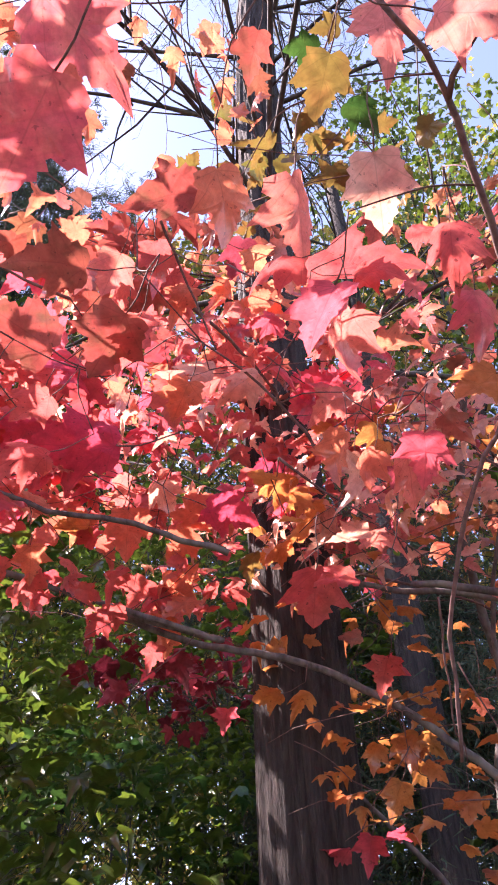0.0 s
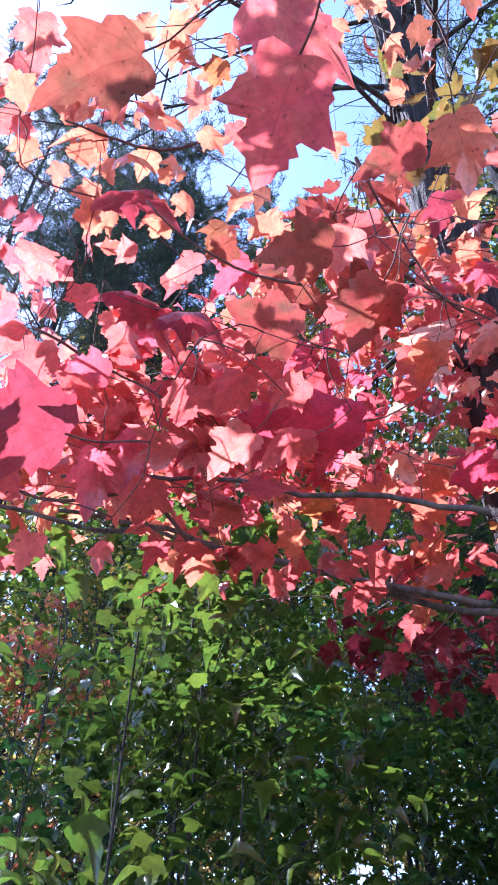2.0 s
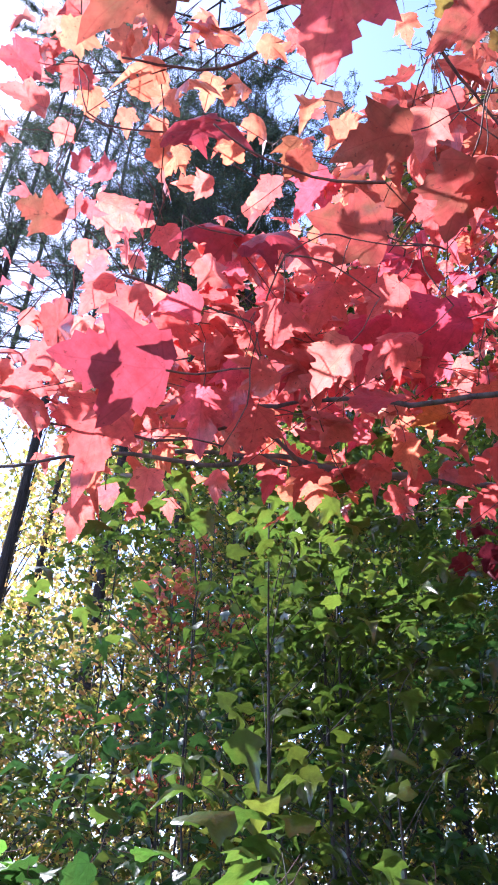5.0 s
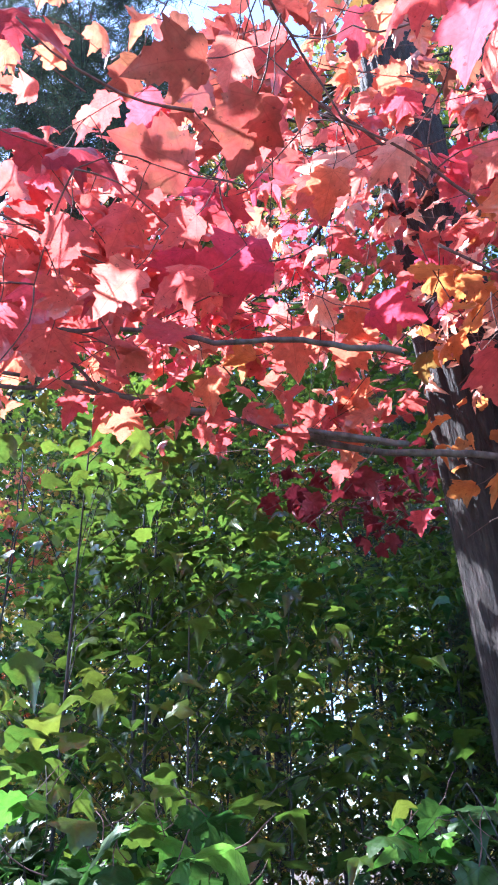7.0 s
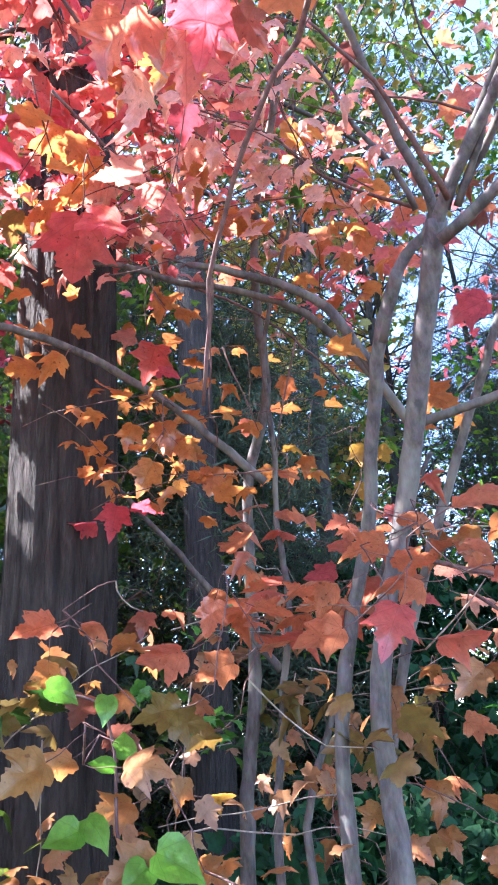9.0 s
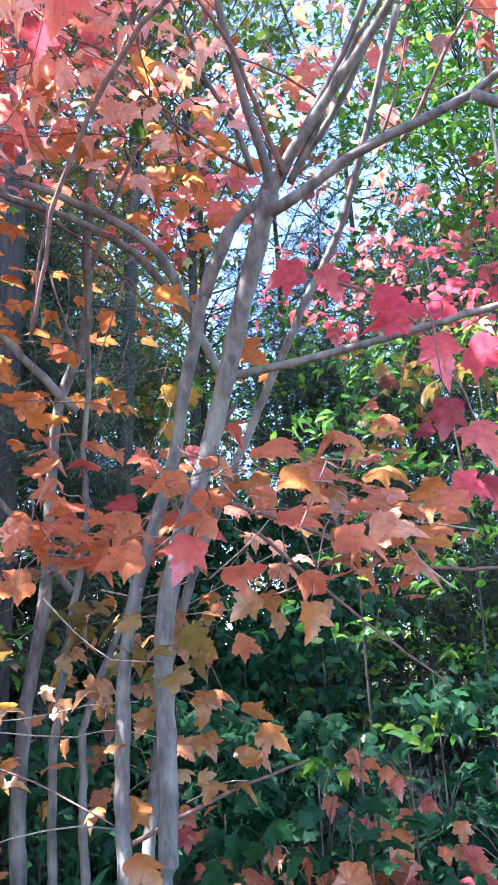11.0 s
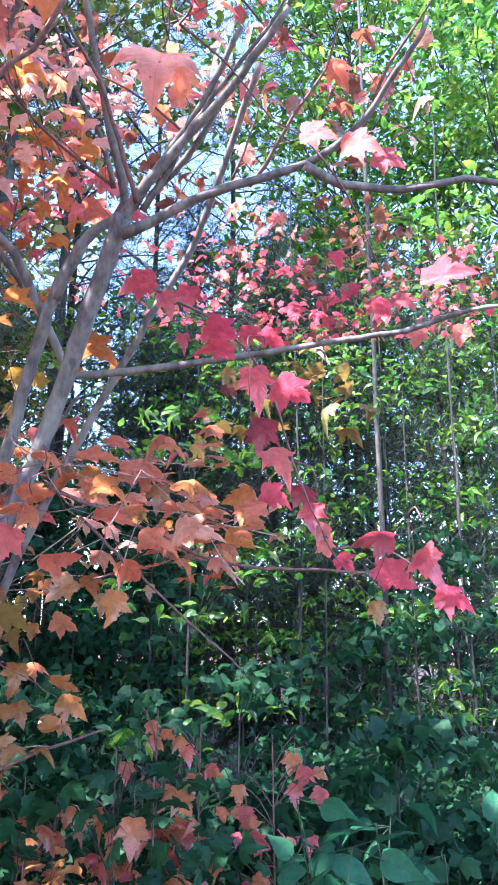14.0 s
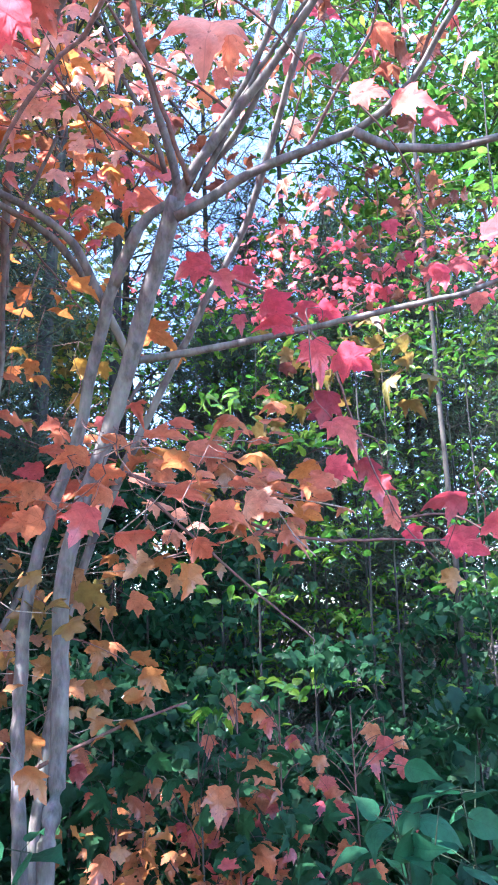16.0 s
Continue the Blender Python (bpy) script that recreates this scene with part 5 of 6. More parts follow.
def broadleaf(name, x, y, height, crown0, radius, n, size, mat, shapes, seed, label, group, r0=0.09, clumps=60, level=0.6, thin=0.3, bark=None, tight=0.17, apart=()):
    """A tree or sapling: trunk, limbs, and a crown of leaf clumps with gaps."""
    r = np.random.default_rng(seed)
    tree = thing(name, (x, y, 0), label, "tree", group)
    zs = np.linspace(-0.1, height * 0.95, 24)
    bend = r.normal(0, 0.012, 2)
    line = np.column_stack([x + bend[0] * zs + 0.03 * np.sin(zs * 0.8 + seed), y + bend[1] * zs + 0.03 * np.cos(zs * 0.7 + seed), zs])
    tree_trunk(tree, line, r0, r0 * 0.2, bark or GREY_BARK, 10, 0.04, r)
    zc = r.uniform(crown0, height, clumps)
    frac = (zc - crown0) / (height - crown0)
    rad = radius * np.sqrt(np.clip(1 - (2 * frac - 0.85) ** 2 * 0.75, 0.08, 1)) * r.uniform(0.25, 1.0, clumps)
    a = r.uniform(0, 2 * np.pi, clumps)
    c = np.column_stack([x + rad * np.cos(a), y + rad * np.sin(a), zc])
    pieces = []
    few = name in ("beech_sapling", "maple_sapling", "light_bush", "leafy_bush")
    for k in range(clumps):
        z0 = max(crown0 * 0.7, zc[k] - rad[k] * 0.8)
        b = np.array([np.interp(z0, zs, line[:, 0]), np.interp(z0, zs, line[:, 1]), z0])
        pieces.append(tube(smooth_line([b, (b + c[k]) / 2 + (0, 0, 0.08), c[k]], 0.5), r0 * 0.2, min(0.004, r0 * 0.1), 4))
    if few:
        for v, f in pieces:
            under("limb", v, f, bark or GREY_BARK, tree)
    else:
        v, f = joined(pieces)
        under("branchwork", v, f, bark or GREY_BARK, tree)["kind"] = "stuff"
    w = r.integers(0, clumps, n)
    spread = radius * tight
    place = c[w] + r.normal(0, 1, (n, 3)) * (spread, spread, spread * thin)
    normal, tip = lie(n, r, level)
    if apart:
        for q in range(n):
            if apart == "beech":
                t = unit(tip[q] - normal[q] * tip[q].dot(normal[q]))
                ob = part("leaf", BEECH_MESHES[int(r.integers(0, 6))], tree)
                k = r.uniform(*size)
                ob.matrix_basis = Matrix.Translation(place[q] - np.array(tree.location)) @ Matrix((np.cross(t, normal[q]), t, normal[q])).transposed().to_4x4() @ Matrix.Diagonal((k, k, k, 1))
                continue
            set_leaf(tree, apart[int(r.integers(0, len(apart)))], place[q], normal[q], tip[q], r.uniform(*size), r)
        return tree
    foliage("crown", tree, mat, shapes, place - np.array(tree.location), normal, tip, r.uniform(*size, n), r)
    return tree


BEECH_MESHES = []
for shape, tris, flat in variants(OVAL_EDGE, 2, 6, 28, 1, 0.8):
    me = mesh_from("leaf", shape, [tuple(int(i) for i in t) for t in tris], BEECH_LEAF)
    uv = me.uv_layers.new(name="flat")
    for loop in me.loops:
        uv.data[loop.index].uv = (flat[loop.vertex_index][0] + 0.5, flat[loop.vertex_index][1] + 0.45)
    BEECH_MESHES.append(me)

SHRUB_MESHES = []
for shape, tris, flat in variants([(0.04, -0.42), (0.20, -0.38), (0.33, -0.20), (0.34, 0.02), (0.24, 0.24), (0.10, 0.46), (0.0, 0.68)], 2, 6, 58, 1, 0.7):
    me = mesh_from("leaf", shape, [tuple(int(i) for i in t) for t in tris], COOL_GREEN)
    uv = me.uv_layers.new(name="flat")
    for loop in me.loops:
        uv.data[loop.index].uv = (flat[loop.vertex_index][0] + 0.5, flat[loop.vertex_index][1] + 0.45)
    SHRUB_MESHES.append(me)

# the big pine beside the path and those further back
pine(0.212, 2.44, 11.5, 0.138, 31, (-0.017, -0.15), 3.1, 54, 12000, 0.022, 1.0, 10, 2.5)
pine(0.96, 3.95, 13.0, 0.115, 32, (0.0, 0.01), 4.5, 26, 5000)
for px, py, h, first, n in ((-3.0, 11.0, 20, 4.0, 24000), (0.75, 5.0, 4.9, 0.5, 36000), (1.35, 4.5, 4.2, 0.4, 36000), (0.1, 5.9, 5.6, 0.6, 36000), (-4.2, 7.6, 17, 9.0, 30000), (-6.3, 8.6, 19, 9.5, 20000), (-4.0, 13.5, 22, 7, 30000),
                            (5.6, 6.6, 7.0, 0.9, 26000), (7.4, 5.2, 7.0, 0.9, 26000), (3.4, 8.0, 5.0, 0.8, 24000), (9.5, 7.8, 9, 1.2, 16000), (2.3, 6.8, 4.8, 0.6, 36000), (4.4, 5.4, 4.2, 0.6, 30000)):
    pine(px, py, h, 0.11 if h > 7 else 0.05, int(300 + 7 * px + 3 * py), (0, 0), first, 54, n, 0.055)
for az, d, h in ((-49, 6.2, 4.6), (-55, 6.6, 5.0), (-63, 6.0, 4.6), (-39, 7.0, 5.0)):
    p = HERE + way(az, 0) * d
    pine(p[0], p[1], h, 0.05, 970 - az, (0, 0), 0.5, 40, 36000 if az == -49 else 15000, 0.06)
# lacy pines over the path
for az, d, h in ((29, 9.5, 19), (36, 8.5, 17), (42, 9.0, 18), (50, 9.5, 19), (57, 10.5, 20), (64, 10.5, 12)):
    p = HERE + way(az, 0) * d
    pine(p[0], p[1], h, 0.1, 950 + az, (0, 0), 8.5, 56, 14000, 0.03, 1.4, 14)
for az, d, h in ((47, 18, 39), (54, 19, 42), (60, 18, 40), (41, 19, 36), (27, 20, 36), (16, 19, 32)):
    p = HERE + way(az, 0) * d
    pine(p[0], p[1], h, 0.12, 1050 + az, (0, 0), 15, 30, 64000, 0.03, 1.6, 36)
for az, d, h in ((-24, 10.5, 14), (-31, 9.0, 12), (-38, 10.5, 14), (-45, 9.5, 13), (-53, 11.0, 14)):
    p = HERE + way(az, 0) * d
    pine(p[0], p[1], h, 0.07, 950 - az, (0, 0), 4.0, 44, 11000, 0.03, 1.5, 16)
pine(3.0, 12.0, 17, 0.1, 381, (0, 0), 4, 40, 20000)
pine(7.0, 12.0, 17, 0.1, 382, (0, 0), 4, 40, 20000)

# slender bare stems among the green
def bare_stem(x, y, height, r0, seed):
    r = np.random.default_rng(seed)
    tree = thing("bare_sapling", (x, y, 0), "slender dark stem of a young tree with a few bare twigs", "tree", "bare saplings of the wood")
    zs = np.linspace(-0.1, height, 30)
    line = np.column_stack([x + np.cumsum(r.normal(0, 0.006, 30)), y + np.cumsum(r.normal(0, 0.006, 30)), zs])
    tree_trunk(tree, line, r0, r0 * 0.4, GREY_BARK, 9, 0.03, r)
    for k in range(7):
        b = line[int(r.integers(10, 28))]
        d = np.array((*r.normal(0, 1, 2), r.uniform(0.1, 0.9)))
        ln = r.uniform(0.2, 0.6)
        under("twig", *tube(smooth_line([b, b + d * ln * 0.5 + (0, 0, 0.03), b + d * ln], 0.1), min(0.004, r0 * 0.3), 0.0012, 5), GREY_BARK, tree)


for x, y, h, r in ((3.30, 3.00, 5.0, 0.008), (3.66, 2.66, 8.0, 0.02), (3.72, 2.16, 4.6, 0.010), (-1.78, 2.86, 3.0, 0.007), (-1.71, 2.88, 3.0, 0.007), (-2.0, 4.2, 2.9, 0.03)):
    bare_stem(x, y, h, r, int(900 + 31 * x + 17 * y))

# green saplings under the canopy
g = np.random.default_rng(41)
for k in range(16):
    az, d = -6 + 3.2 * k + g.normal(0, 1.5), 2.1 if k in (8, 11) else g.uniform(2.8, 4.6)
    p = HERE + way(az, 0) * d
    broadleaf("maple_sapling", p[0], p[1], 1.25 + (0.66 if k % 2 else 0.42) * d + g.uniform(-0.2, 0.3), 0.6, 0.75, 540, (0.05, 0.088), (MID_GREEN, UNDERSTORY, DARK_GREEN, UNDERSTORY)[k % 4], FILL_MID, 400 + k,
              "green maple sapling in the shade under the trees", "saplings of the undergrowth", 0.009, 34, 1.5, 0.3, None, 0.2)
for k in range(18):
    az, d = -10 + 3.9 * k + g.normal(0, 2), g.uniform(5.5, 8.5)
    p = HERE + way(az, 0) * d
    broadleaf("young_tree", p[0], p[1], 2.2 + (0.75 if k < 9 else 0.42 if k < 13 else 0.2) * d, 0.5, 1.4, 4200, (0.03, 0.062), (UNDERSTORY, GOLDEN, TURNING, MID_GREEN)[k % 4], FILL_FAR, 440 + k,
              "young broadleaf tree turning from green to yellow", "young trees of the wood", 0.03, 44, 1.0, 0.25)
for k in range(13):
    az, d = -4 + 5.5 * k + g.normal(0, 2), g.uniform(9.5, 13.5)
    p = HERE + way(az, 0) * d
    broadleaf("slender_tree", p[0], p[1], (1.0 if az < 40 else 0.8) * d, 0.8, 1.9, 3000, (0.09, 0.15), (GOLDEN, TURNING)[k % 2], TINY, 460 + k,
              "tall slender tree with green and yellow leaves", "tall trees of the wood", 0.07, 44)
for k, (az, d) in enumerate(((-24, 8.5), (-15, 7.2), (-5, 9.0), (5, 7.6), (14, 9.2), (23, 7.8), (32, 9.6))):
    p = HERE + way(az, 0) * d
    broadleaf("tall_tree", p[0], p[1], 1.4 + d * (1.55 if az < 20 else 1.15), 3.5, 1.9, 5200, (0.07, 0.12), (TURNING, GOLDEN, MID_GREEN)[k % 3], FILL_FAR, 800 + k,
              "tall broadleaf tree with yellowing leaves", "tall yellowing trees", 0.07, 70, 0.8, 0.3)
p = HERE + way(35, 0) * 6.5
broadleaf("small_maple", p[0], p[1], 4.6, 2.2, 0.8, 1000, (0.05, 0.09), PEACH["many"], FILL_FAR, 428, "small maple turned orange in the sun", "", 0.02, 26)
# sunlit bushes at the foot of the canopy
for k in range(8):
    az, d = 24 + 3.2 * k + g.normal(0, 0.6), g.uniform(1.55, 1.95)
    p = HERE + way(az, 0) * d
    broadleaf("light_bush", p[0], p[1], 1.50 + g.uniform(-0.05, 0.05), 1.15, 0.22, 46, (0.06, 0.10), (LIME["many"], GOLDEN)[k % 2], FILL, 430 + k,
              "leafy bush with light green maple-like leaves", "light bushes", 0.006, 9, 1.2, 0.4, None, 0.2, (LIME, GREEN, GREEN))
for x, y, h in ((-0.62, 1.52, 1.46), (-0.36, 1.66, 1.42), (0.02, 1.75, 1.50)):
    broadleaf("leafy_bush", x, y, h, 1.0, 0.24, 32, (0.07, 0.11), GREEN["many"], FILL, int(850 + 10 * x), "leafy bush with dark green maple-like leaves", "dark leafy bushes", 0.006, 8, 1.0, 0.4, None, 0.22, (GREEN, GREEN, LIME))
for x, y, h in ((-0.6, 4.35, 4.6), (0.25, 4.3, 4.4), (-1.2, 3.9, 4.0)):
    broadleaf("maple_sapling", x, y, h, 1.6, 0.8, 1100, (0.045, 0.075), UNDERSTORY, FILL_MID, int(870 + 10 * x), "green maple sapling in the shade under the trees", "saplings of the undergrowth", 0.012, 34, 2.0, 0.18)
for x, y, h in ((-1.1, 2.85, 3.8), (-0.95, 2.7, 3.5)):
    broadleaf("maple_sapling", x, y, h, 2.0, 0.45, 700, (0.045, 0.075), UNDERSTORY, FILL_MID, int(880 + 10 * x), "slender maple sapling with yellow-green leaves in the sun", "yellowing saplings", 0.011, 26, 1.0, 0.25)
p = HERE + way(-15, 0) * 3.1
broadleaf("light_bush", p[0], p[1], 1.9, 1.3, 0.3, 80, (0.05, 0.085), LIME["many"], FILL, 437, "leafy bush with light green maple-like leaves", "light bushes", 0.008, 10, 1.2, 0.3, None, 0.2, (LIME, GREEN))
# lit beeches to the right
for k in range(4):
    az, d = -32 - 9 * k + g.normal(0, 1.5), g.uniform(4.6, 7.0)
    p = HERE + way(az, 0) * d
    broadleaf("beech_sapling", p[0], p[1], 1.4 + 0.45 * d, 0.8, 1.1, 700, (0.055, 0.09), BEECH, OVAL, 740 + k,
              "green beech sapling with sunlit leaves", "beech saplings", 0.016, 30, 0.9, 0.15, None, 0.13)
for k in range(11):
    az, d = -34 - 3.4 * k + g.normal(0, 1.5), g.uniform(3.2, 6.0)
    p = HERE + way(az, 0) * d
    broadleaf("beech_sapling", p[0], p[1], 1.2 + 0.5 * d + g.uniform(-0.2, 0.5), 0.8, 1.0, 350, (0.05, 0.08), BEECH, OVAL, 480 + k,
              "green beech sapling with sunlit leaves", "beech saplings", 0.009, 22, 0.9, 0.2, None, 0.11, "beech" if d < 4.6 else ())
for k in range(11):
    az, d = -25 - 5.0 * k + g.normal(0, 1.5), g.uniform(7.0, 12.0)
    p = HERE + way(az, 0) * d
    broadleaf("young_tree", p[0], p[1], 2.0 + 0.45 * d, 1.0, 1.8, 900, (0.08, 0.14), (BEECH, MID_GREEN, DARK_GREEN)[k % 3], OVAL, 520 + k,
              "young broadleaf tree with green leaves", "young trees of the wood", 0.06, 50, 1.0, 0.2, None, 0.14)
broadleaf("tall_tree", 2.2, 5.2, 12.5, 6.0, 1.9, 4200, (0.06, 0.10), UNDERSTORY, FILL_FAR, 537, "tall broadleaf tree with light green leaves", "", 0.07, 60)
broadleaf("tall_tree", 3.7, 6.6, 14.0, 6.5, 2.3, 2400, (0.07, 0.12), TURNING, FILL_FAR, 538, "tall broadleaf tree with yellowing leaves", "", 0.08, 60)
for az, d, h, low in ((-64, 8.5, 12.0, 2.5), (-56, 7.4, 11.0, 4.6), (-70, 7.0, 10.0, 3.0)):
    p = HERE + way(az, 0) * d
    broadleaf("tall_beech", p[0], p[1], h, low, 1.9, 5200, (0.09, 0.15), BEECH, OVAL, 600 + az, "tall beech in full green leaf", "tall beeches", 0.06, 90, 0.9, 0.25)
# low dark bushes along the edge
for k in range(24):
    az, d = 6 - 3.4 * k + g.normal(0, 2), g.uniform(1.6, 3.4)
    p = HERE + way(az, 0) * d
    broadleaf("green_bush", p[0], p[1], 1.0 + g.uniform(-0.2, 0.25), 0.1, 0.42, 360 if d < 2.0 else 600, (0.038, 0.068), TEAL, FILL if d < 2.0 else FILL_MID, 560 + k,
              "low dark green bush at the wood's edge", "bushes of the wood's edge", 0.008, 26)
for k in range(11):
    az, d = 2 + 5.6 * k + g.normal(0, 2), g.uniform(5.0, 9.0)
    p = HERE + way(az, 0) * d
    broadleaf("forest_bush", p[0], p[1], 1.9 + g.uniform(-0.3, 0.6), 0.05, 0.9, 1200, (0.035, 0.066), (UNDERSTORY, GOLDEN, TURNING)[k % 3], FILL_FAR, 760 + k,
              "dense bush of the undergrowth with yellowing leaves", "bushes of the undergrowth", 0.012, 36)
for k in range(16):
    az, d = -4 - 4.6 * k + g.normal(0, 2), g.uniform(4.0, 8.5)
    p = HERE + way(az, 0) * d
    broadleaf("forest_bush", p[0], p[1], 1.5 + g.uniform(-0.3, 0.5), 0.05, 0.75, 800, (0.065, 0.11), TEAL, TINY, 700 + k,
              "dense dark green bush of the undergrowth", "bushes of the undergrowth", 0.012, 36)
for az, d in ((-27, 4.6), (-31, 5.2), (-22, 5.0), (-35, 5.6)):
    p = HERE + way(az, 0) * d
    broadleaf("forest_bush", p[0], p[1], 2.4, 0.3, 0.7, 2200, (0.05, 0.085), TEAL, FILL_FAR, 780 - az, "dense dark green bush of the undergrowth", "bushes of the undergrowth", 0.012, 40)
# the wood beyond
for k in range(26):
    az, d = 80 - 6.4 * k + g.normal(0, 2), g.uniform(15.0, 28.0)
    p = HERE + way(az, 0) * d
    broadleaf("forest_tree", p[0], p[1], g.uniform(9, 12) if az > 61 else g.uniform(13, 18) if az > 0 else g.uniform(9, 14), 1.0, 3.4, 2600 if az > -10 else 1500, (0.26, 0.44), (GOLDEN, MID_GREEN, TURNING)[k % 3] if az > -10 else (MID_GREEN, TEAL)[k % 2], SLIM, 600 + k,
              "tall broadleaf tree far back in the wood", "trees far back in the wood", 0.16, 60)

# red seedlings among the bushes: slender stems, each leaf on a side shoot
SEEDLINGS = []
for x, y in ((0.9, 1.78), (1.15, 1.81), (1.32, 1.7), (1.12, 1.61), (0.98, 1.94), (1.44, 1.55), (1.24, 1.76), (1.03, 1.87)):
    ob = thing("maple_seedling", (x, y, 0), "red-leaved maple seedling among green bushes", "seedling", "maple seedlings")
    SEEDLINGS.append((ob, []))


def seedling_leaf(mats, x, y, z, size, tip, flat, turn=0.0):
    ob, ends = min(SEEDLINGS, key=lambda e: (e[0].location.x - x) ** 2 + (e[0].location.y - y) ** 2)
    ends.append(leaf(mats, x, y, z, size, tip, flat, turn, ob))


seedling_leaf(SALMON, 1.251, 1.802, 1.101, 0.043, 60, 40)
seedling_leaf(SALMON, 1.256, 1.792, 1.067, 0.047, 41, 21)
seedling_leaf(SALMON, 1.277, 1.776, 1.082, 0.041, 40, 40)
seedling_leaf(ROSE, 1.232, 1.793, 0.975, 0.040, 51, 23)
seedling_leaf(SALMON, 1.302, 1.751, 1.063, 0.045, 60, 35)
seedling_leaf(PINK, 1.314, 1.736, 1.042, 0.045, 80, 30)
seedling_leaf(ROSE, 1.353, 1.690, 1.000, 0.040, 134, 49)
seedling_leaf(SALMON, 1.320, 1.716, 0.975, 0.049, 90, 25)
seedling_leaf(SALMON, 1.257, 1.744, 0.872, 0.044, 51, 34)
seedling_leaf(SALMON, 1.353, 1.690, 1.001, 0.040, 20, 40)
seedling_leaf(SALMON, 1.242, 1.731, 0.956, 0.067, 120, 30)
seedling_leaf(SALMON, 1.202, 1.626, 0.960, 0.067, 60, 30)
seedling_leaf(SALMON, 1.395, 1.635, 0.952, 0.042, 90, 20)
seedling_leaf(ROSE, 1.399, 1.617, 0.906, 0.053, 91, 32)
seedling_leaf(SALMON, 1.404, 1.603, 0.878, 0.052, 60, 30)
seedling_leaf(ROSE, 1.412, 1.584, 0.851, 0.051, 35, 21)
seedling_leaf(SALMON, 1.360, 1.658, 0.908, 0.041, 90, 30)
seedling_leaf(SALMON, 1.294, 1.689, 0.811, 0.048, 47, 40)
seedling_leaf(SALMON, 1.281, 1.722, 0.872, 0.067, 100, 25)
seedling_leaf(ROSE, 1.294, 1.704, 0.852, 0.037, 82, 38)
seedling_leaf(SALMON, 1.013, 1.561, 0.941, 0.067, 90, 20)
seedling_leaf(SALMON, 1.242, 1.752, 0.858, 0.050, 63, 37)
seedling_leaf(SALMON, 1.248, 1.734, 0.820, 0.066, 110, 30)
seedling_leaf(SALMON, 1.289, 1.669, 0.750, 0.032, 114, 47)
seedling_leaf(SALMON, 1.161, 1.820, 0.863, 0.045, 60, 30)
seedling_leaf(SALMON, 1.078, 1.893, 0.913, 0.048, 90, 25)
seedling_leaf(ROSE, 1.117, 1.840, 0.823, 0.039, 48, 40)
seedling_leaf(SALMON, 1.110, 1.868, 0.901, 0.041, 90, 25)
seedling_leaf(SALMON, 1.058, 1.892, 0.862, 0.039, 53, 33)
seedling_leaf(SALMON, 0.994, 1.924, 0.833, 0.065, 150, 30)
seedling_leaf(SALMON, 1.026, 1.872, 0.738, 0.039, 85, 31)
seedling_leaf(SALMON, 1.011, 1.931, 0.893, 0.039, 90, 30)
seedling_leaf(SALMON, 0.951, 1.965, 0.888, 0.055, 81, 26)
seedling_leaf(PEACH, 1.325, 1.656, 0.804, 0.066, 150, 35)
seedling_leaf(COPPER, 1.305, 1.675, 0.800, 0.045, 96, 37)
seedling_leaf(SALMON, 1.133, 1.555, 0.814, 0.067, 60, 30)
seedling_leaf(COPPER, 1.397, 1.566, 0.768, 0.044, 90, 15)
seedling_leaf(SALMON, 1.386, 1.569, 0.747, 0.045, 54, 26)
seedling_leaf(OLIVE, 1.236, 1.763, 0.876, 0.050, 90, 25)
seedling_leaf(SALMON, 1.236, 1.762, 0.873, 0.038, 137, 45)
seedling_leaf(SALMON, 1.045, 1.878, 0.790, 0.052, 100, 30)
seedling_leaf(COPPER, 1.011, 1.889, 0.760, 0.043, 123, 33)
seedling_leaf(PINK, 1.132, 1.821, 0.801, 0.053, 80, 30)
seedling_leaf(SALMON, 1.159, 1.799, 0.797, 0.054, 108, 46)
seedling_leaf(SALMON, 1.195, 1.829, 1.003, 0.051, 80, 25)
seedling_leaf(SALMON, 1.247, 1.778, 0.966, 0.039, 135, 47)
seedling_leaf(SALMON, 1.491, 1.545, 1.022, 0.053, 100, 25)
seedling_leaf(ROSE, 1.506, 1.520, 0.994, 0.053, 93, 40)
seedling_leaf(SALMON, 1.529, 1.490, 0.995, 0.037, 30, 40)
seedling_leaf(PINK, 1.487, 1.532, 0.955, 0.052, 90, 20)
seedling_leaf(ROSE, 1.525, 1.481, 0.946, 0.055, 110, 21)
seedling_leaf(SALMON, 0.954, 1.979, 0.953, 0.043, 80, 30)
seedling_leaf(SALMON, 0.990, 1.916, 0.913, 0.047, 100, 30)
seedling_leaf(SALMON, 1.021, 1.889, 0.882, 0.064, 60, 30)
seedling_leaf(SALMON, 1.150, 1.707, 0.892, 0.067, 100, 30)
seedling_leaf(SALMON, 1.159, 1.793, 0.876, 0.047, 120, 48)
seedling_leaf(SALMON, 0.880, 1.802, 0.797, 0.067, 120, 30)
seedling_leaf(ROSE, 0.979, 1.857, 0.707, 0.033, 127, 43)
seedling_leaf(SALMON, 0.930, 1.768, 0.751, 0.067, 60, 30)
seedling_leaf(ROSE, 1.034, 1.817, 0.692, 0.049, 97, 44)
seedling_leaf(SALMON, 1.180, 1.716, 0.706, 0.062, 90, 30)
seedling_leaf(SALMON, 1.133, 1.744, 0.686, 0.042, 134, 38)
seedling_leaf(COPPER, 1.147, 1.788, 0.829, 0.054, 90, 30)
seedling_leaf(SALMON, 1.388, 1.553, 0.781, 0.047, 60, 30)
seedling_leaf(SALMON, 1.426, 1.491, 0.737, 0.039, 72, 22)
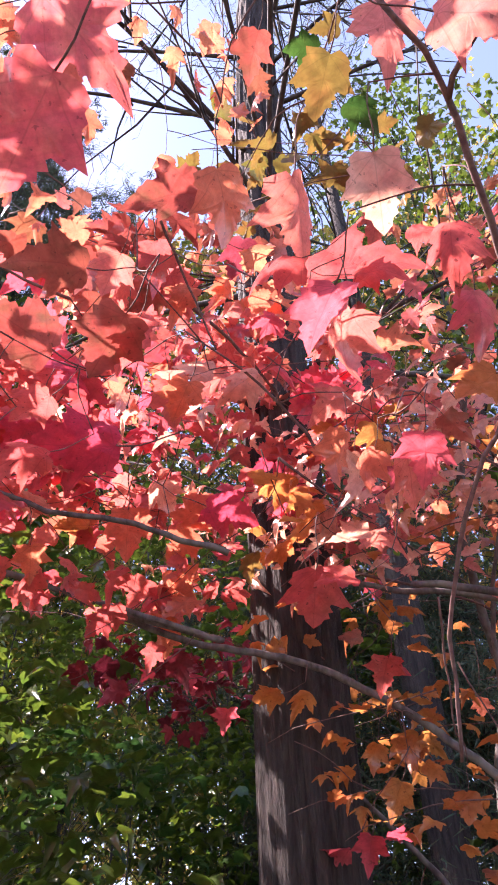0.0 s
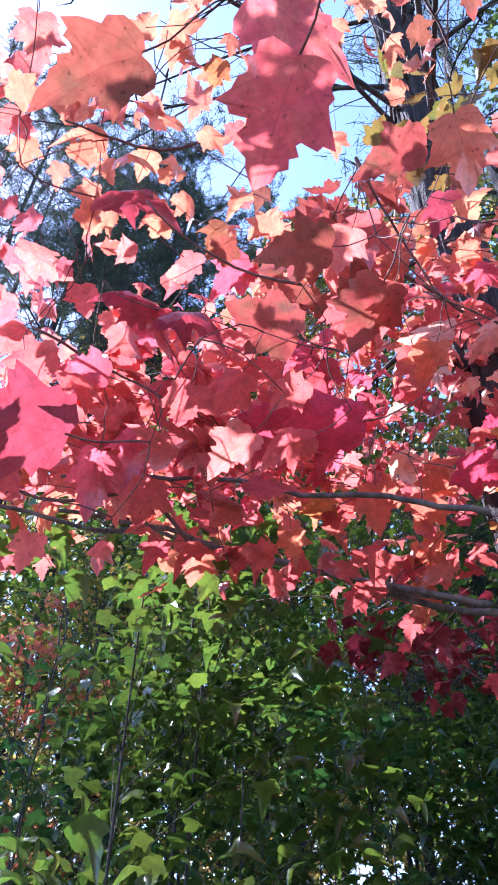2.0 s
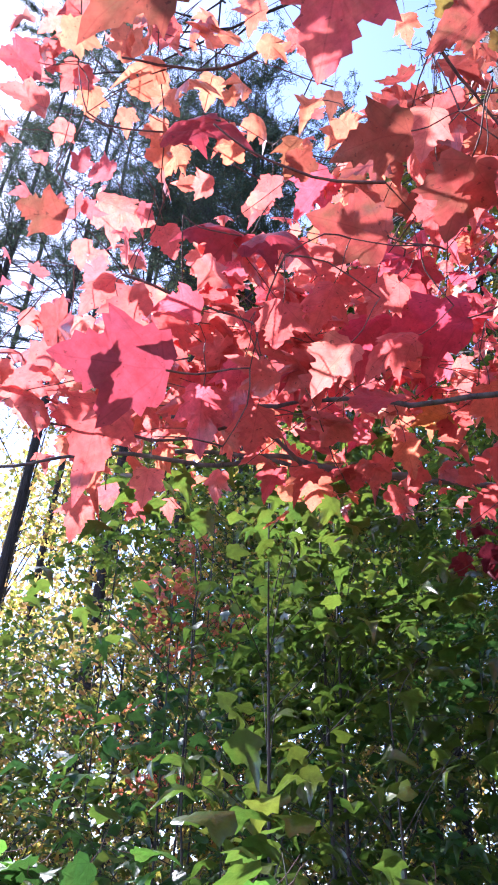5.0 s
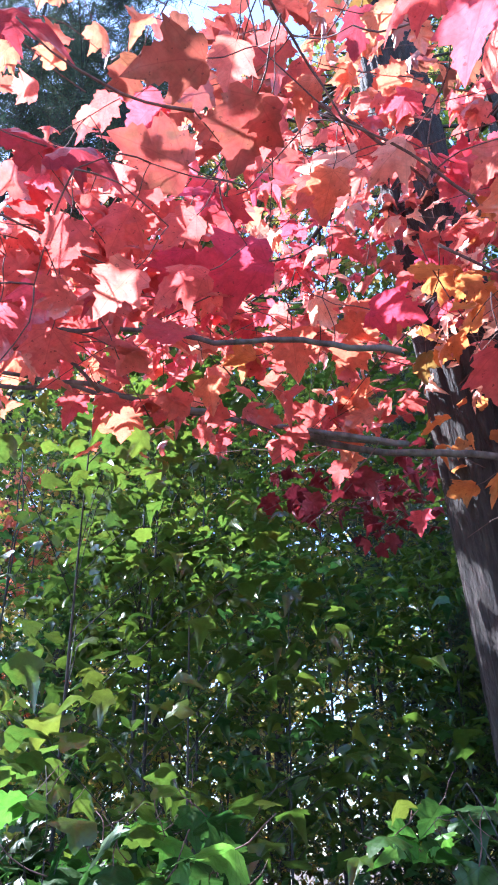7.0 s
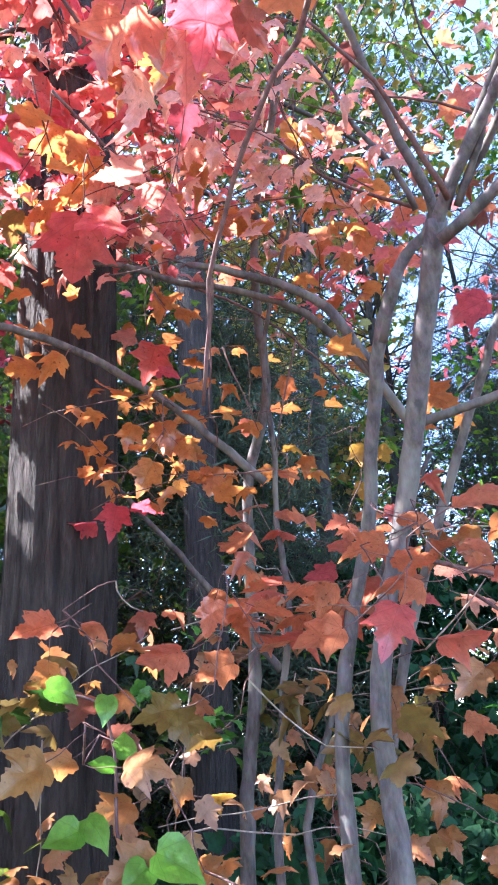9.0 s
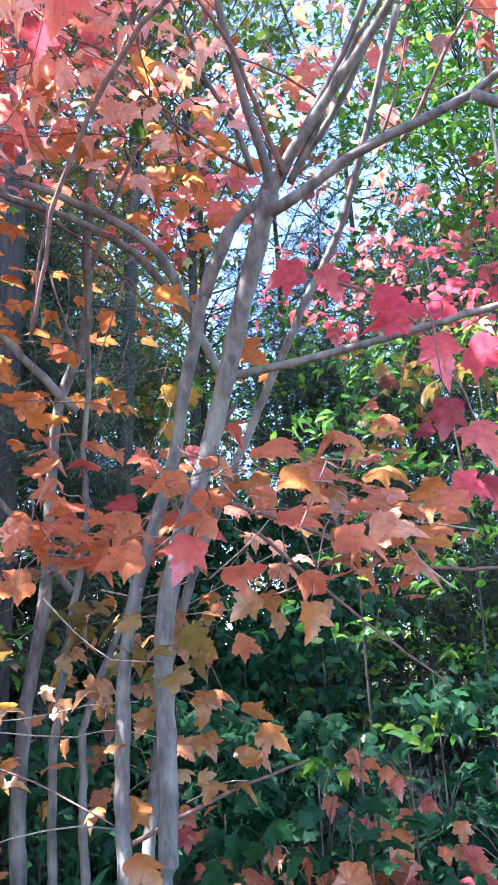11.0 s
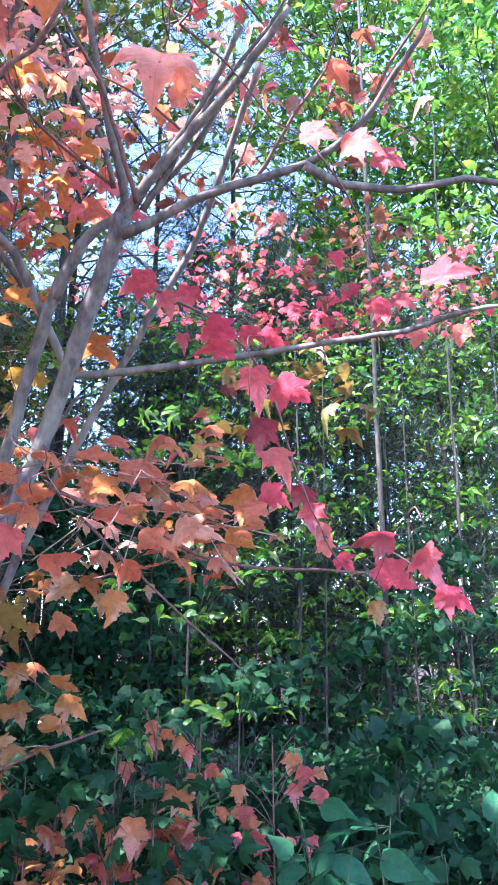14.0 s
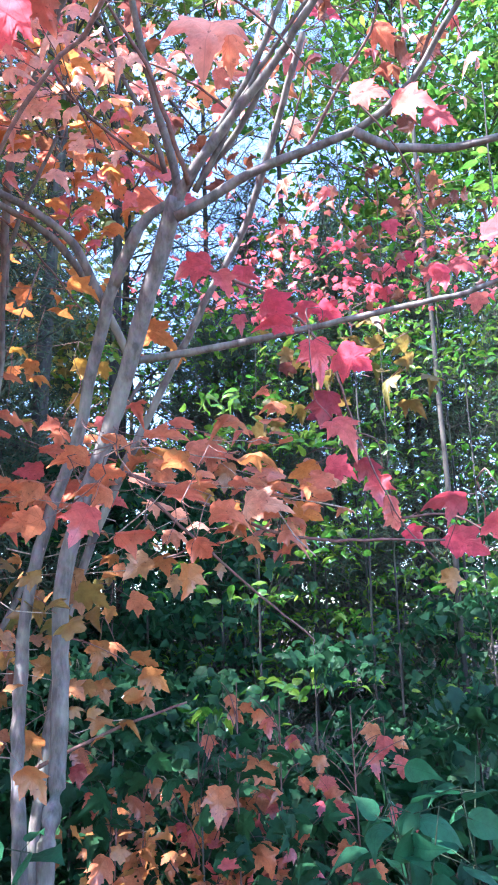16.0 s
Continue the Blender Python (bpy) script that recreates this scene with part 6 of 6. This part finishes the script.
seed_rng = np.random.default_rng(66)
for ob, ends in SEEDLINGS:
    place = np.array(ob.location) + np.column_stack([seed_rng.normal(0, 0.10, 26), seed_rng.normal(0, 0.10, 26), seed_rng.uniform(0.58, 0.9, 26)])
    normal, tip = lie(26, seed_rng, 0.9)
    foliage("foliage", ob, (SALMON, ROSE, COPPER)[len(ends) % 3]["many"], FILL, place - np.array(ob.location), normal, tip, seed_rng.uniform(0.026, 0.046, 26), seed_rng)
for ob, ends in SEEDLINGS:
    if not ends:
        continue
    foot = np.array(ob.location)
    top = max(e[2] for e in ends)
    lean = (np.mean(ends, 0) - foot) * (0.8, 0.8, 0)
    line = smooth_line([foot + (0, 0, -0.05), foot + lean * 0.3 + (0, 0, top * 0.5), foot + lean + (0, 0, top)], 0.04)
    under("stem", *tube(line, 0.0045, 0.0015, 6), TWIG, ob)
    for e in ends:
        a = line[np.argmin(((line - e + (0, 0, 0.07)) ** 2).sum(1))]
        under("shoot", *tube(smooth_line([a, a * 0.5 + e * 0.5 + (0, 0, 0.015), e], 0.04), 0.0014, 0.0008, 5), TWIG, ob)

# a broad-leaved shrub close by, its leaves a cool green
shrub_rng = np.random.default_rng(91)
for x, y, top in ((0.98, 1.00, 1.06), (1.18, 0.86, 0.98), (1.22, 1.05, 1.02), (0.40, 1.42, 0.98)):
    shrub = thing("broadleaf_shrub", (x, y, 0), "shrub with broad cool green leaves at the wood's edge", "shrub", "broadleaf shrubs")
    stems = [np.array((x, y, top)) + shrub_rng.normal(0, 1, 3) * (0.09, 0.09, 0.04) for _ in range(4)]
    for tip in stems:
        bow = shrub_rng.normal(0, 0.04, 3)
        line = smooth_line([(x, y, -0.05), (x * 0.6 + tip[0] * 0.4 + bow[0], y * 0.6 + tip[1] * 0.4 + bow[1], top * 0.55), tip], 0.06)
        under("stem", *tube(line, 0.0024, 0.001, 6), GREEN_STEM, shrub)
        for q in range(22):
            a = line[int(len(line) * shrub_rng.uniform(0.5, 0.99))]
            az = shrub_rng.uniform(0, 2 * np.pi)
            out = np.array((math.cos(az), math.sin(az), shrub_rng.uniform(-0.3, 0.25)))
            n = unit(np.array((0, 0, 1.0)) + shrub_rng.normal(0, 0.8, 3))
            t = unit(out - n * out.dot(n))
            k = shrub_rng.uniform(0.042, 0.074)
            leaf_ob = part("leaf", SHRUB_MESHES[int(shrub_rng.integers(0, len(SHRUB_MESHES)))], shrub)
            leaf_ob.matrix_basis = Matrix.Translation(a + t * (k * 0.6 + 0.03) - np.array(shrub.location)) @ Matrix((np.cross(t, n), t, n)).transposed().to_4x4() @ Matrix.Diagonal((k, k, k, 1))
            under("shoot", *tube(np.array([a, a + t * 0.03, a + t * (k * 0.3 + 0.03)]), 0.0008, 0.0006, 4), GREEN_STEM, shrub)
